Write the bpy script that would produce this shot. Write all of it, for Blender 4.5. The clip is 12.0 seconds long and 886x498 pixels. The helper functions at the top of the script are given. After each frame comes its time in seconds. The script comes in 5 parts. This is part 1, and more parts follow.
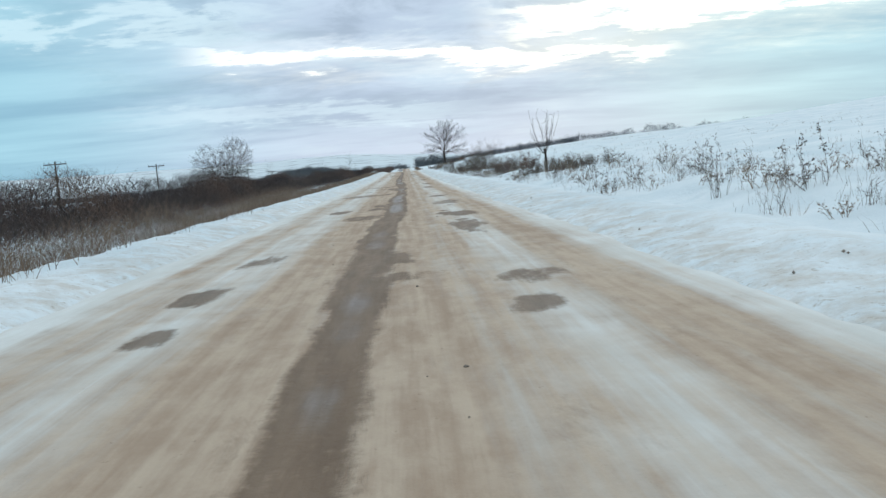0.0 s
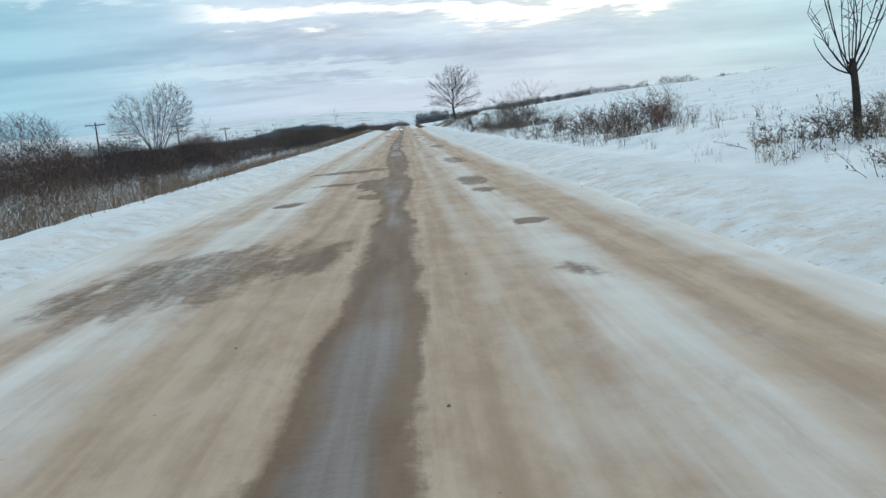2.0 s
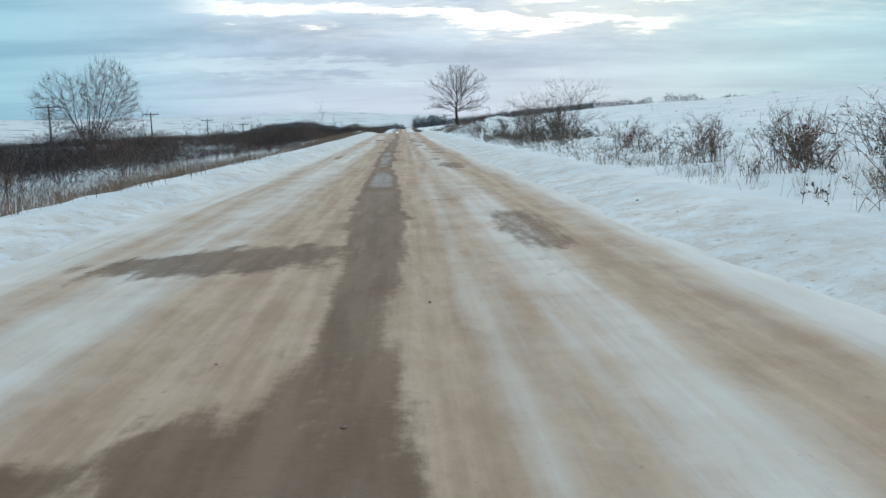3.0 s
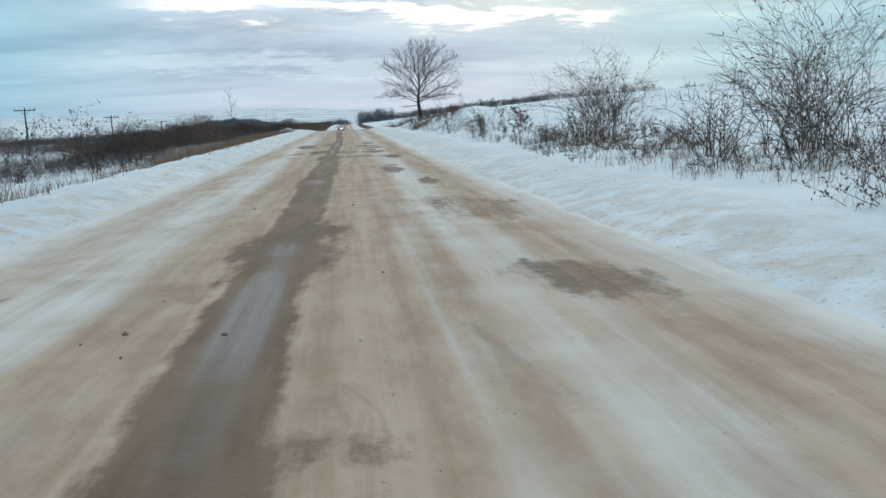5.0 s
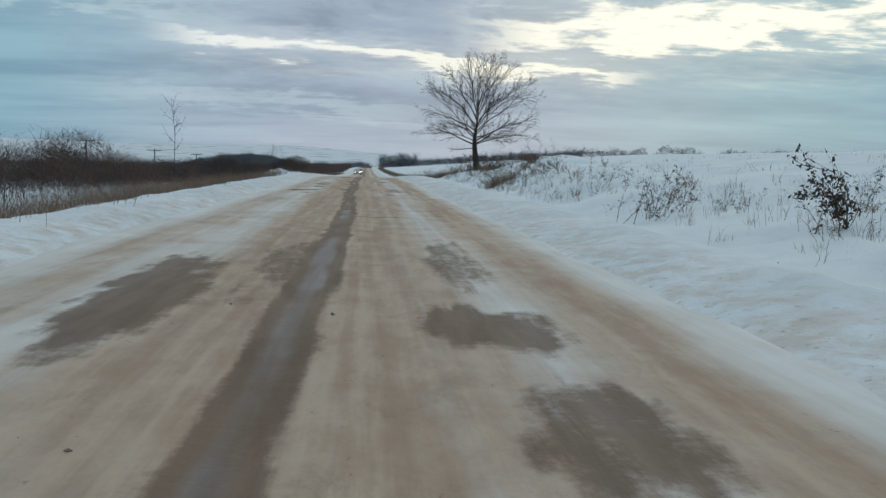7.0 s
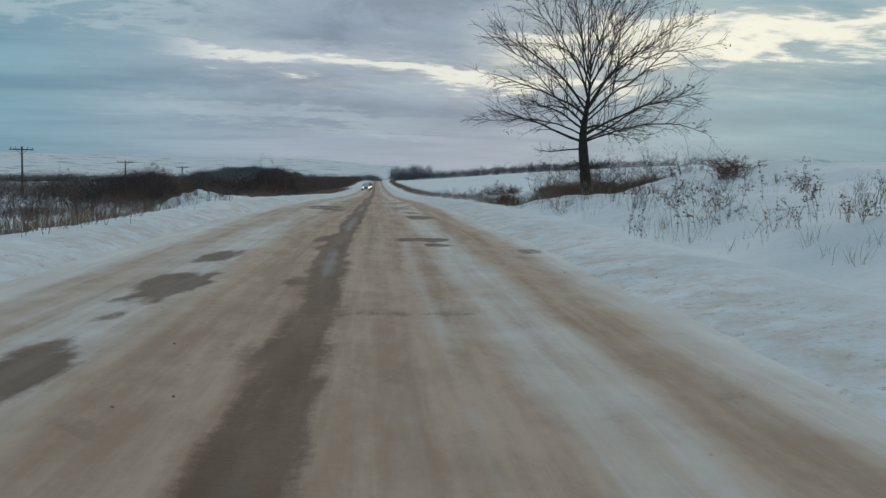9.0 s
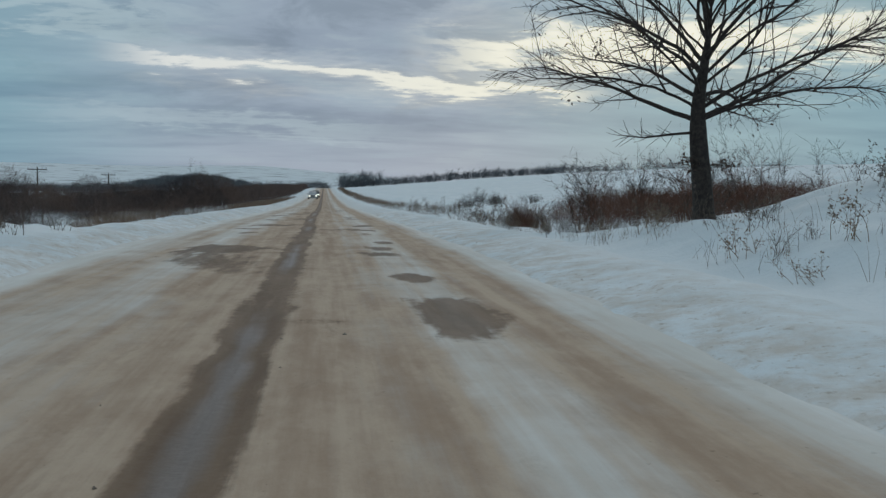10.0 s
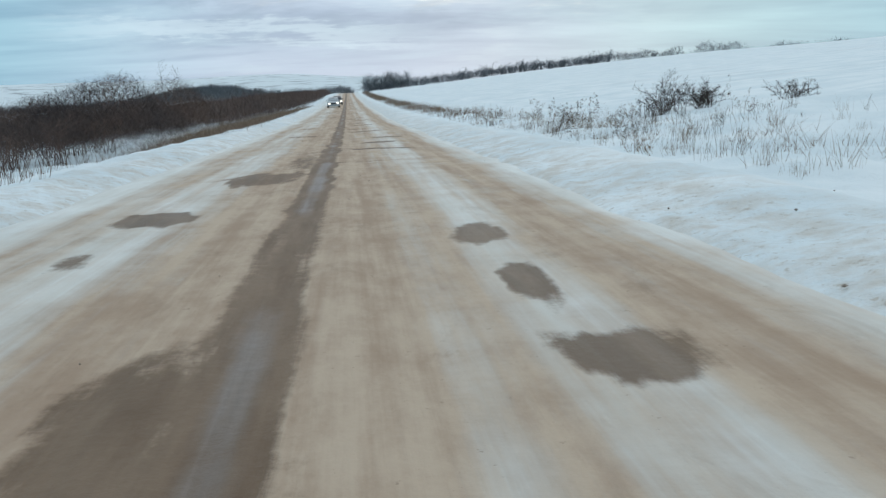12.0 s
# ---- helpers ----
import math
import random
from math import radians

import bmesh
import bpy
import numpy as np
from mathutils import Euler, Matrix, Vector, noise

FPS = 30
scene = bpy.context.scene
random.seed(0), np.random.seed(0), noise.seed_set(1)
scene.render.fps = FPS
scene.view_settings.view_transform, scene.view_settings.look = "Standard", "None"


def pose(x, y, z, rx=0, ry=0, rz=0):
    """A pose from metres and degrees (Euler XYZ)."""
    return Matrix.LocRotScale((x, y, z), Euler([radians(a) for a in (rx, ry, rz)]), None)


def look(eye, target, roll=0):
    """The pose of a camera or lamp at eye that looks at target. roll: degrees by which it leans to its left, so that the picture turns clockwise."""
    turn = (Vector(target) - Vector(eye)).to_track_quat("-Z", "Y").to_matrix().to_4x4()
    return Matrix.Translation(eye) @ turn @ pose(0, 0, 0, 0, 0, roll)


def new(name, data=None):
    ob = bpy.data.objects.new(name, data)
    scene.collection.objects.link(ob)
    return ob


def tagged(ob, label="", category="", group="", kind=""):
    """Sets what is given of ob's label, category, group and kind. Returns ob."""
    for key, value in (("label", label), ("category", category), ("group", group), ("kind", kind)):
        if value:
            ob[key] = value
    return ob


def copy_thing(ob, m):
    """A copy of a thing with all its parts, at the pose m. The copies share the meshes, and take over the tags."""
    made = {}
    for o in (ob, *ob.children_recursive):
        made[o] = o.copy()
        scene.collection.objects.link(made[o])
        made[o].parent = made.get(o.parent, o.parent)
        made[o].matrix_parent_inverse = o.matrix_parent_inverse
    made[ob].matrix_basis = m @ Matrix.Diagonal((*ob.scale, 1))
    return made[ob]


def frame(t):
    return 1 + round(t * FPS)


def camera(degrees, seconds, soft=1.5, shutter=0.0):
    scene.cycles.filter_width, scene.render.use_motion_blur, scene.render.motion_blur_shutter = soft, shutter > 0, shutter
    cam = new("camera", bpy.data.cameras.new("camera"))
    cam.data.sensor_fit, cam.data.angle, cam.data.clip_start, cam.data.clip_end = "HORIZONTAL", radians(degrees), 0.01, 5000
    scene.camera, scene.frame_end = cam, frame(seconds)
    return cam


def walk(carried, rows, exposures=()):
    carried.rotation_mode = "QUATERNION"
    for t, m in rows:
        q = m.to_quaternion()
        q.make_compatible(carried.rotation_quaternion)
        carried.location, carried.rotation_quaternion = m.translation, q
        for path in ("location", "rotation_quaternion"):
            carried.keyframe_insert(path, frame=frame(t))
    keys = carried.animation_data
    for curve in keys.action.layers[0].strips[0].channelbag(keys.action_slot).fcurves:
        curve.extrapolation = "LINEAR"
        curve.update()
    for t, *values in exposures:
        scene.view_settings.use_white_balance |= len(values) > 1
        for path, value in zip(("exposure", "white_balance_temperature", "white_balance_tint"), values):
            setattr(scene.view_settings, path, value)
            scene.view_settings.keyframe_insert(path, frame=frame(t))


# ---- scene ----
ROAD_Z = [(-60, 0), (60, 0), (110, .12), (150, .42), (178, .60), (190, .58), (215, .25), (260, -.35), (330, -.55), (450, -.1), (560, 1.0), (640, .6), (900, -3), (2500, -12), (5000, -12)]


def road_z(y):
    """Height of the road's surface along its length."""
    ys, zs = zip(*ROAD_Z)
    y = np.asarray(y, float)
    return sum(np.interp(y + d, ys, zs) for d in (-9, -6, -3, 0, 3, 6, 9)) / 7


SPEED, EYE = 17.0, 1.2
# seconds, yaw to the left, pitch, roll, sideways
ROWS = [
    (0.0, -2.07, -5.53, -4.66), (0.5, -1.80, -5.30, -0.43), (1.0, -3.40, -5.36, -3.38), (1.5, -2.80, -7.40, -1.76),
    (2.0, -1.75, -8.33, -5.13), (2.5, -1.73, -8.13, -1.70), (3.5, -3.2, -8.0, -2.2), (4.5, -4.61, -8.15, -1.74),
    (5.0, -6.00, -8.51, -2.47), (5.5, -3.52, -8.97, -3.69), (6.0, -4.79, -4.91, -1.25), (6.5, -4.95, -5.30, 1.19),
    (7.5, -5.3, -5.3, 1.6), (8.5, -5.86, -5.23, 2.04), (9.0, -4.50, -4.50, 1.24), (9.5, -6.43, -3.51, 2.25),
    (10.0, -7.87, -4.04, 0.80), (10.5, -6.83, -5.40, -0.67), (11.0, -6.01, -7.54, 0.40), (11.5, -5.03, -8.64, -2.36),
    (12.0, -5.79, -10.60, -2.36)]


def eye_pose(t, yaw, pitch, roll):
    yaw, pitch = radians(yaw), radians(pitch)
    eye = Vector((0, SPEED * t, float(road_z(SPEED * t)) + EYE))
    way = Vector((-math.sin(yaw) * math.cos(pitch), math.cos(yaw) * math.cos(pitch), math.sin(pitch)))
    return look(eye, eye + way, roll)


cam = camera(54.4, 12.0, soft=1.4)
walk(cam, [(r[0], eye_pose(*r)) for r in ROWS],
     exposures=[(0, 0.42), (2.5, 0.34), (5.5, 0.30), (6.0, 0.36), (6.5, 0.08), (8.5, -0.42), (9.5, -0.46), (10.0, -0.46), (10.5, -0.42), (11.0, -0.20), (11.5, 0.05), (12.0, 0.30)])

# ---------------------------------------------------------------- world and light
SUN_AZ, SUN_EL = radians(22), radians(12)


class Nodes:
    """Short writing of node trees."""

    def __init__(self, tree):
        self.tree = tree
        tree.nodes.clear()

    def node(self, kind, settings=None, **links):
        n = self.tree.nodes.new(kind)
        for key, value in (settings or {}).items():
            setattr(n, key, value)
        for key, value in links.items():
            self.put(n.inputs[int(key[1:])] if key[0] == "i" and key[1:].isdigit() else n.inputs[key.replace("_", " ")], value)
        return n

    def put(self, socket, value):
        if hasattr(value, "is_linked"):
            self.tree.links.new(value, socket)
        else:
            socket.default_value = value

    def math(self, op, a, b=0.0, c=0.0, clamp=False):
        return self.node("ShaderNodeMath", {"operation": op, "use_clamp": clamp}, i0=a, i1=b, i2=c).outputs[0]

    def mix(self, f, a, b, blend="MIX"):
        n = self.tree.nodes.new("ShaderNodeMix")
        n.data_type, n.blend_type = "RGBA", blend
        self.put(n.inputs[0], f), self.put(n.inputs[6], a), self.put(n.inputs[7], b)
        return n.outputs[2]

    def step(self, v, a, b, lo=0.0, hi=1.0):
        n = self.tree.nodes.new("ShaderNodeMapRange")
        n.interpolation_type = "SMOOTHSTEP"
        for i, x in enumerate((v, a, b, lo, hi)):
            self.put(n.inputs[i], x)
        return n.outputs[0]

    def noise(self, where, scale, detail=3.0, rough=0.55, distort=0.0):
        return self.node("ShaderNodeTexNoise", None, Vector=where, Scale=scale, Detail=detail, Roughness=rough, Distortion=distort).outputs[0]


def col(r, g, b):
    return (r, g, b, 1.0)


world = bpy.data.worlds.new("winter_sky")
scene.world = world
world.use_nodes = True
W = Nodes(world.node_tree)
gen = W.node("ShaderNodeTexCoord").outputs["Generated"]
sep = W.node("ShaderNodeSeparateXYZ", None, i0=gen).outputs
az = W.math("MULTIPLY", W.math("ARCTAN2", sep[0], sep[1]), 57.2958)
el = W.math("MULTIPLY", W.math("ARCSINE", sep[2]), 57.2958)
up = W.math("ADD", W.math("MAXIMUM", sep[2], 0.0), 0.10)
flat = W.node("ShaderNodeCombineXYZ", None, i0=W.math("DIVIDE", sep[0], up), i1=W.math("DIVIDE", sep[1], up), i2=0.0).outputs[0]
stretch = W.node("ShaderNodeVectorMath", {"operation": "MULTIPLY"}, i0=flat, i1=(0.55, 1.25, 1.0)).outputs[0]
n_big = W.noise(stretch, 0.75, 5.0, 0.55, 0.3)
n_fine = W.noise(stretch, 2.6, 6.0, 0.6, 0.6)
n_tuft = W.noise(W.node("ShaderNodeVectorMath", {"operation": "MULTIPLY"}, i0=flat, i1=(1.0, 1.6, 1.0)).outputs[0], 5.5, 6.0, 0.6, 0.2)
n_wisp = W.noise(flat, 1.6, 5.0, 0.6, 0.4)
n_puff = W.noise(W.node("ShaderNodeCombineXYZ", None, i0=W.math("MULTIPLY", az, 0.14), i1=W.math("MULTIPLY", el, 0.42), i2=W.math("MULTIPLY", n_big, 1.5)).outputs[0], 1.0, 6.0, 0.58, 0.5)


def streak(mid, tilt, thick, a0, a1, soft_az, rag):
    """A long gap in the clouds: 1 inside, with ragged edges."""
    line = W.math("ADD", W.math("MULTIPLY", az, tilt), mid)
    off = W.math("SUBTRACT", el, line)
    off = W.math("ADD", off, W.math("MULTIPLY", W.math("SUBTRACT", n_fine, 0.5), rag))
    off = W.math("ADD", off, W.math("MULTIPLY", W.math("SUBTRACT", n_big, 0.5), rag * 1.3))
    off = W.math("ADD", off, W.math("MULTIPLY", W.math("SUBTRACT", n_tuft, 0.5), rag * 0.9))
    off = W.math("ADD", off, W.math("MULTIPLY", W.math("SUBTRACT", n_puff, 0.5), rag * 1.8))
    near = W.math("ADD", W.math("MULTIPLY", W.step(W.math("ABSOLUTE", off), thick, thick * 0.2), 0.72), W.math("MULTIPLY", W.step(W.math("ABSOLUTE", off), thick * 2.6, 0.0), 0.28))
    ends = W.math("MULTIPLY", W.step(az, a0 - soft_az, a0 + soft_az), W.step(az, a1 + soft_az, a1 - soft_az))
    return W.math("MULTIPLY", near, ends)


s_main = streak(7.2, -0.075, 0.72, -12, 17, 3.0, 2.0)
s_high = streak(9.3, -0.01, 1.55, 8, 36, 4.0, 3.6)
s_pale = streak(3.7, -0.03, 0.7, -16, 4, 5.0, 1.6)
s_left = streak(10.2, 0.01, 1.4, -34, -9, 6.0, 4.5)
sky_tex = W.node("ShaderNodeTexSky", {"sky_type": "NISHITA", "sun_disc": False, "sun_elevation": SUN_EL, "sun_rotation": SUN_AZ, "dust_density": 2.0}).outputs[0]
dull = W.mix(W.step(n_big, 0.32, 0.70), col(0.29, 0.375, 0.495), col(0.45, 0.555, 0.675))
dull = W.mix(W.math("MULTIPLY", W.step(n_wisp, 0.45, 0.75), 0.35), dull, col(0.48, 0.65, 0.74))
puffs = W.math("MULTIPLY", W.step(n_puff, 0.46, 0.64), W.step(el, 2.0, 7.0))
dull = W.mix(W.math("MULTIPLY", puffs, 0.55), dull, col(0.235, 0.31, 0.40))
dull = W.mix(W.math("MULTIPLY", W.step(n_puff, 0.46, 0.32), 0.4), dull, col(0.50, 0.62, 0.70))
low = W.step(el, 4.5, 0.2)
dull = W.mix(W.math("MULTIPLY", low, 0.55), dull, col(0.475, 0.545, 0.655))
side = W.math("ADD", W.step(az, 6.0, 26.0), W.step(az, -4.0, -26.0))
dull = W.mix(W.math("MULTIPLY", side, 0.85), dull, W.mix(W.step(n_big, 0.3, 0.7), col(0.19, 0.385, 0.50), col(0.29, 0.54, 0.64)))
c = W.mix(W.math("MULTIPLY", s_pale, 0.45), dull, col(0.60, 0.74, 0.81))
c = W.mix(W.math("MULTIPLY", s_left, 0.5), c, col(0.62, 0.77, 0.82))
bright = W.mix(W.step(az, -12, 14), col(1.0, 1.03, 1.0), col(1.16, 1.16, 1.0))
c = W.mix(W.math("MULTIPLY", s_main, 0.92), c, bright)
c = W.mix(W.math("MULTIPLY", s_high, 0.95), c, bright)
over = W.step(el, 12, 60)
c = W.mix(over, c, W.mix(W.step(n_big, 0.3, 0.7), col(0.475, 0.555, 0.622), col(0.66, 0.725, 0.765)))
sky_part = W.node("ShaderNodeVectorMath", {"operation": "SCALE"}, i0=sky_tex, Scale=0.002).outputs[0]
c = W.mix(1.0, c, sky_part, "ADD")
bg = W.node("ShaderNodeBackground", None, Color=c, Strength=1.0)
W.node("ShaderNodeOutputWorld", None, Surface=bg.outputs[0])

sun = new("sun", bpy.data.lights.new("sun", "SUN"))
sun.data.energy, sun.data.angle, sun.data.color = 0.5, radians(60), (1.0, 0.93, 0.82)
sun.matrix_world = look((0, 0, 60), (-60 * math.sin(SUN_AZ), -60 * math.cos(SUN_AZ), 60 - 60 * math.tan(radians(38))))


# ---------------------------------------------------------------- materials
def material(name):
    m = bpy.data.materials.new(name)
    m.use_nodes = True
    n = Nodes(m.node_tree)
    return m, n


def finish(n, colour, rough=0.8, bump=None, strength=0.3, distance=0.02, metal=0.0, spec=0.5):
    b = n.node("ShaderNodeBsdfPrincipled", None, Base_Color=colour, Roughness=rough, Metallic=metal)
    n.put(b.inputs["Specular IOR Level"], spec)
    if bump is not None:
        k = n.node("ShaderNodeBump", None, Height=bump, Strength=strength, Distance=distance)
        n.put(b.inputs["Normal"], k.outputs[0])
    n.node("ShaderNodeOutputMaterial", None, Surface=b.outputs[0])


def place(n):
    return n.node("ShaderNodeNewGeometry").outputs["Position"]


def snow_colour(n, p):
    """Old roadside snow: white with faint blue hollows, dirt specks and wind crust."""
    big = n.noise(p, 0.35, 3.0)
    mid = n.noise(p, 2.2, 5.0, 0.6)
    fine = n.noise(p, 14.0, 4.0, 0.65)
    c = n.mix(n.step(big, 0.3, 0.7), col(0.61, 0.69, 0.74), col(0.745, 0.795, 0.83))
    c = n.mix(n.math("MULTIPLY", n.step(mid, 0.55, 0.8), 0.35), c, col(0.54, 0.59, 0.63))
    return c, n.math("ADD", n.math("MULTIPLY", mid, 1.0), n.math("MULTIPLY", fine, 0.35)), fine


SNOW, n = material("snow")
p = place(n)
c, relief, fine = snow_colour(n, p)
dirt = n.node("ShaderNodeAttribute", {"attribute_name": "dirt"}).outputs["Fac"]
c = n.mix(n.math("MULTIPLY", n.math("MULTIPLY", dirt, 0.75), n.step(n.noise(p, 2.4, 5.0, 0.65), 0.32, 0.72)), c, col(0.50, 0.44, 0.38))
specks = n.math("MULTIPLY", n.step(n.noise(p, 9.0, 5.0, 0.75), 0.56, 0.68), dirt)
c = n.mix(n.math("MULTIPLY", specks, 0.8), c, col(0.36, 0.31, 0.26))
far_x = n.step(n.node("ShaderNodeSeparateXYZ", None, i0=p).outputs[0], 14.0, 40.0)
rows = n.noise(n.node("ShaderNodeVectorMath", {"operation": "MULTIPLY"}, i0=p, i1=(0.05, 0.22, 0.0)).outputs[0], 1.0, 6.0, 0.68)
c = n.mix(n.math("MULTIPLY", n.math("MULTIPLY", n.step(rows, 0.55, 0.66), far_x), 0.35), c, col(0.45, 0.47, 0.50))
finish(n, c, 0.75, relief, 0.55, 0.10, spec=0.3)

# Woodland strips on far snow, thickened to put distance haze into its colour.
FIELD, n = material("hazed_far_snow")
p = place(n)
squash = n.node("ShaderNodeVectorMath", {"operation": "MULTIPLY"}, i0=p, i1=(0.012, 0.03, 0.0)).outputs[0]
wood_haze = n.noise(squash, 1.0, 6.0, 0.62)
finish(n, n.mix(n.step(wood_haze, 0.54, 0.64), col(0.66, 0.72, 0.76), col(0.20, 0.22, 0.25)), 0.9)

ROAD, n = material("packed_snow_road")
p = place(n)
wet = n.node("ShaderNodeAttribute", {"attribute_name": "wet"}).outputs["Fac"]
sand = n.node("ShaderNodeAttribute", {"attribute_name": "sand"}).outputs["Fac"]
bare_sheen = n.node("ShaderNodeAttribute", {"attribute_name": "core"}).outputs["Fac"]


def drawn(share):
    """The place, with features pulled out along the road."""
    return n.node("ShaderNodeVectorMath", {"operation": "MULTIPLY"}, i0=p, i1=(1.0, share, 1.0)).outputs[0]


def spread(v, amount):
    return n.math("MULTIPLY", n.math("SUBTRACT", v, 0.5), amount)


long_, mid_, short_ = drawn(0.035), drawn(0.14), drawn(0.45)
tracks = n.noise(long_, 3.2, 4.0, 0.6)
tread = n.noise(long_, 10.0, 4.0, 0.65)
lane = n.noise(mid_, 2.6, 5.0, 0.6, 0.2)
blot = n.noise(p, 1.1, 5.0, 0.6, 0.3)
fine = n.noise(p, 9.0, 6.0, 0.7)
grit = n.noise(p, 45.0, 3.0, 0.7)
snow_c, relief, _ = snow_colour(n, p)
s = n.math("ADD", sand, spread(tracks, 0.70))
s = n.math("ADD", s, spread(tread, 0.45))
s = n.math("ADD", s, n.math("ADD", spread(lane, 0.65), spread(blot, 0.55)))
tone = n.math("ADD", n.math("MULTIPLY", n.noise(long_, 5.0, 5.0, 0.6), 0.55), n.math("MULTIPLY", n.noise(short_, 3.0, 6.0, 0.7), 0.45))
sand_c = n.mix(n.step(tone, 0.36, 0.64), col(0.355, 0.255, 0.186), col(0.500, 0.392, 0.302))
packed = n.mix(0.72, snow_c, n.mix(n.step(lane, 0.35, 0.65), col(0.60, 0.565, 0.51), col(0.74, 0.735, 0.71)))
c = n.mix(n.step(s, 0.10, 0.90), packed, sand_c)
c = n.mix(n.math("MULTIPLY", n.math("MULTIPLY", n.step(n.noise(short_, 1.9, 6.0, 0.72, 0.6), 0.56, 0.72), 0.45), sand), c, col(0.23, 0.165, 0.12))
w = n.math("ADD", wet, n.math("ADD", spread(fine, 0.50), spread(n.noise(mid_, 6.0, 5.0, 0.65, 0.4), 0.62)))
rim = n.step(w, 0.16, 0.54)
c = n.mix(n.math("MULTIPLY", rim, 0.86), c, n.mix(n.step(n.noise(mid_, 4.0, 4.0, 0.6), 0.35, 0.65), col(0.108, 0.066, 0.040), col(0.165, 0.110, 0.073)))
# Grey core: bare asphalt, its colour lightened to paint the sky's wet sheen.
k = n.math("ADD", bare_sheen, n.math("ADD", spread(n.noise(mid_, 4.5, 5.0, 0.65), 0.55), spread(fine, 0.25)))
core = n.step(k, 0.25, 0.95)
c = n.mix(n.math("MULTIPLY", core, 0.92), c, n.mix(n.step(n.noise(long_, 7.0, 4.0, 0.6), 0.35, 0.7), n.mix(grit, col(0.150, 0.124, 0.112), col(0.190, 0.162, 0.148)), col(0.255, 0.225, 0.210)))
crumbs = n.math("MULTIPLY", n.step(n.noise(p, 11.0, 4.0, 0.75), 0.66, 0.72), n.math("MULTIPLY", sand, 0.55))
c = n.mix(crumbs, c, col(0.14, 0.095, 0.065))
rough = n.math("SUBTRACT", n.math("SUBTRACT", 0.74, n.math("MULTIPLY", rim, 0.12)), n.math("MULTIPLY", core, 0.16))
h = n.math("SUBTRACT", n.math("ADD", n.math("ADD", n.math("MULTIPLY", blot, 0.5), n.math("MULTIPLY", tread, 0.4)), n.math("MULTIPLY", fine, 0.45)), n.math("MULTIPLY", rim, 0.65))
finish(n, c, rough, h, 0.5, 0.05, spec=0.10)


def plain(name, a, b, scale, rough=0.85, strength=0.4, distance=0.01, spec=0.3, vary=0.0, metal=0.0):
    """Two tones broken by noise, with fine relief; vary shifts the tone from piece to piece."""
    m, n = material(name)
    p = place(n)
    f = n.noise(p, scale, 5.0, 0.65)
    g = n.noise(p, scale * 5, 3.0, 0.6)
    c = n.mix(n.step(f, 0.3, 0.7), col(*a), col(*b))
    if vary:
        r = n.node("ShaderNodeNewGeometry").outputs["Random Per Island"]
        c = n.mix(n.math("MULTIPLY", r, vary), c, col(*[min(1, x * 1.9) for x in b]))
    finish(n, c, rough, n.math("ADD", f, n.math("MULTIPLY", g, 0.4)), strength, distance, metal, spec)
    return m


BARK = plain("oak_bark", (0.030, 0.022, 0.020), (0.065, 0.050, 0.043), 9.0, 0.9, 0.8, 0.03)
TWIG = plain("twig_bark", (0.024, 0.018, 0.016), (0.048, 0.035, 0.031), 3.0, vary=0.2)
GREY_TWIG = plain("grey_twig", (0.07, 0.06, 0.056), (0.13, 0.11, 0.10), 3.0, vary=0.25)
BRUSH = plain("brush_twig", (0.044, 0.033, 0.035), (0.118, 0.074, 0.058), 0.35, vary=0.3)
THICKET, n = material("thicket_twig")
p = place(n)
tone = n.node("ShaderNodeAttribute", {"attribute_name": "tone"}).outputs["Fac"]
isle = n.node("ShaderNodeNewGeometry").outputs["Random Per Island"]
c = n.mix(n.step(tone, 0.1, 0.6), col(0.028, 0.022, 0.026), col(0.062, 0.045, 0.043))
c = n.mix(n.step(tone, 0.55, 0.95), c, col(0.115, 0.068, 0.050))
c = n.mix(n.math("MULTIPLY", n.step(n.noise(p, 0.5, 4.0, 0.6), 0.4, 0.7), 0.4), c, col(0.10, 0.062, 0.050))
c = n.mix(n.math("MULTIPLY", isle, 0.22), c, col(0.17, 0.12, 0.095))
finish(n, c, 0.88, n.noise(p, 6.0, 3.0, 0.6), 0.3, 0.01, spec=0.25)
RED_BRUSH = plain("red_brush", (0.095, 0.044, 0.032), (0.165, 0.082, 0.056), 1.2, vary=0.2)
STRAW = plain("dry_stalk", (0.12, 0.085, 0.062), (0.22, 0.16, 0.115), 4.0, vary=0.5)
VERGE = plain("verge_straw", (0.11, 0.072, 0.052), (0.20, 0.135, 0.095), 1.2, vary=0.4)
WEED = plain("dead_weed", (0.045, 0.034, 0.030), (0.10, 0.075, 0.06), 4.0, vary=0.7)
LEAF = plain("dead_leaf", (0.04, 0.028, 0.024), (0.08, 0.052, 0.040), 5.0, vary=0.25)
# Distant trees: haze is put into the bark as a paler blue-grey.
HAZED_WOOD = plain("hazed_wood", (0.075, 0.082, 0.095), (0.125, 0.13, 0.14), 0.12, vary=0.3)
POLE = plain("weathered_pole", (0.07, 0.06, 0.055), (0.13, 0.115, 0.10), 3.0)


# ---------------------------------------------------------------- mesh helpers
def mesh_from(name, verts, faces, mats, smooth=False):
    me = bpy.data.meshes.new(name)
    me.from_pydata(np.asarray(verts, float).tolist(), [], faces if isinstance(faces, list) else faces.tolist())
    for m in mats if isinstance(mats, (list, tuple)) else [mats]:
        me.materials.append(m)
    if smooth:
        me.polygons.foreach_set("use_smooth", np.ones(len(me.polygons), bool))
    me.update()
    return me


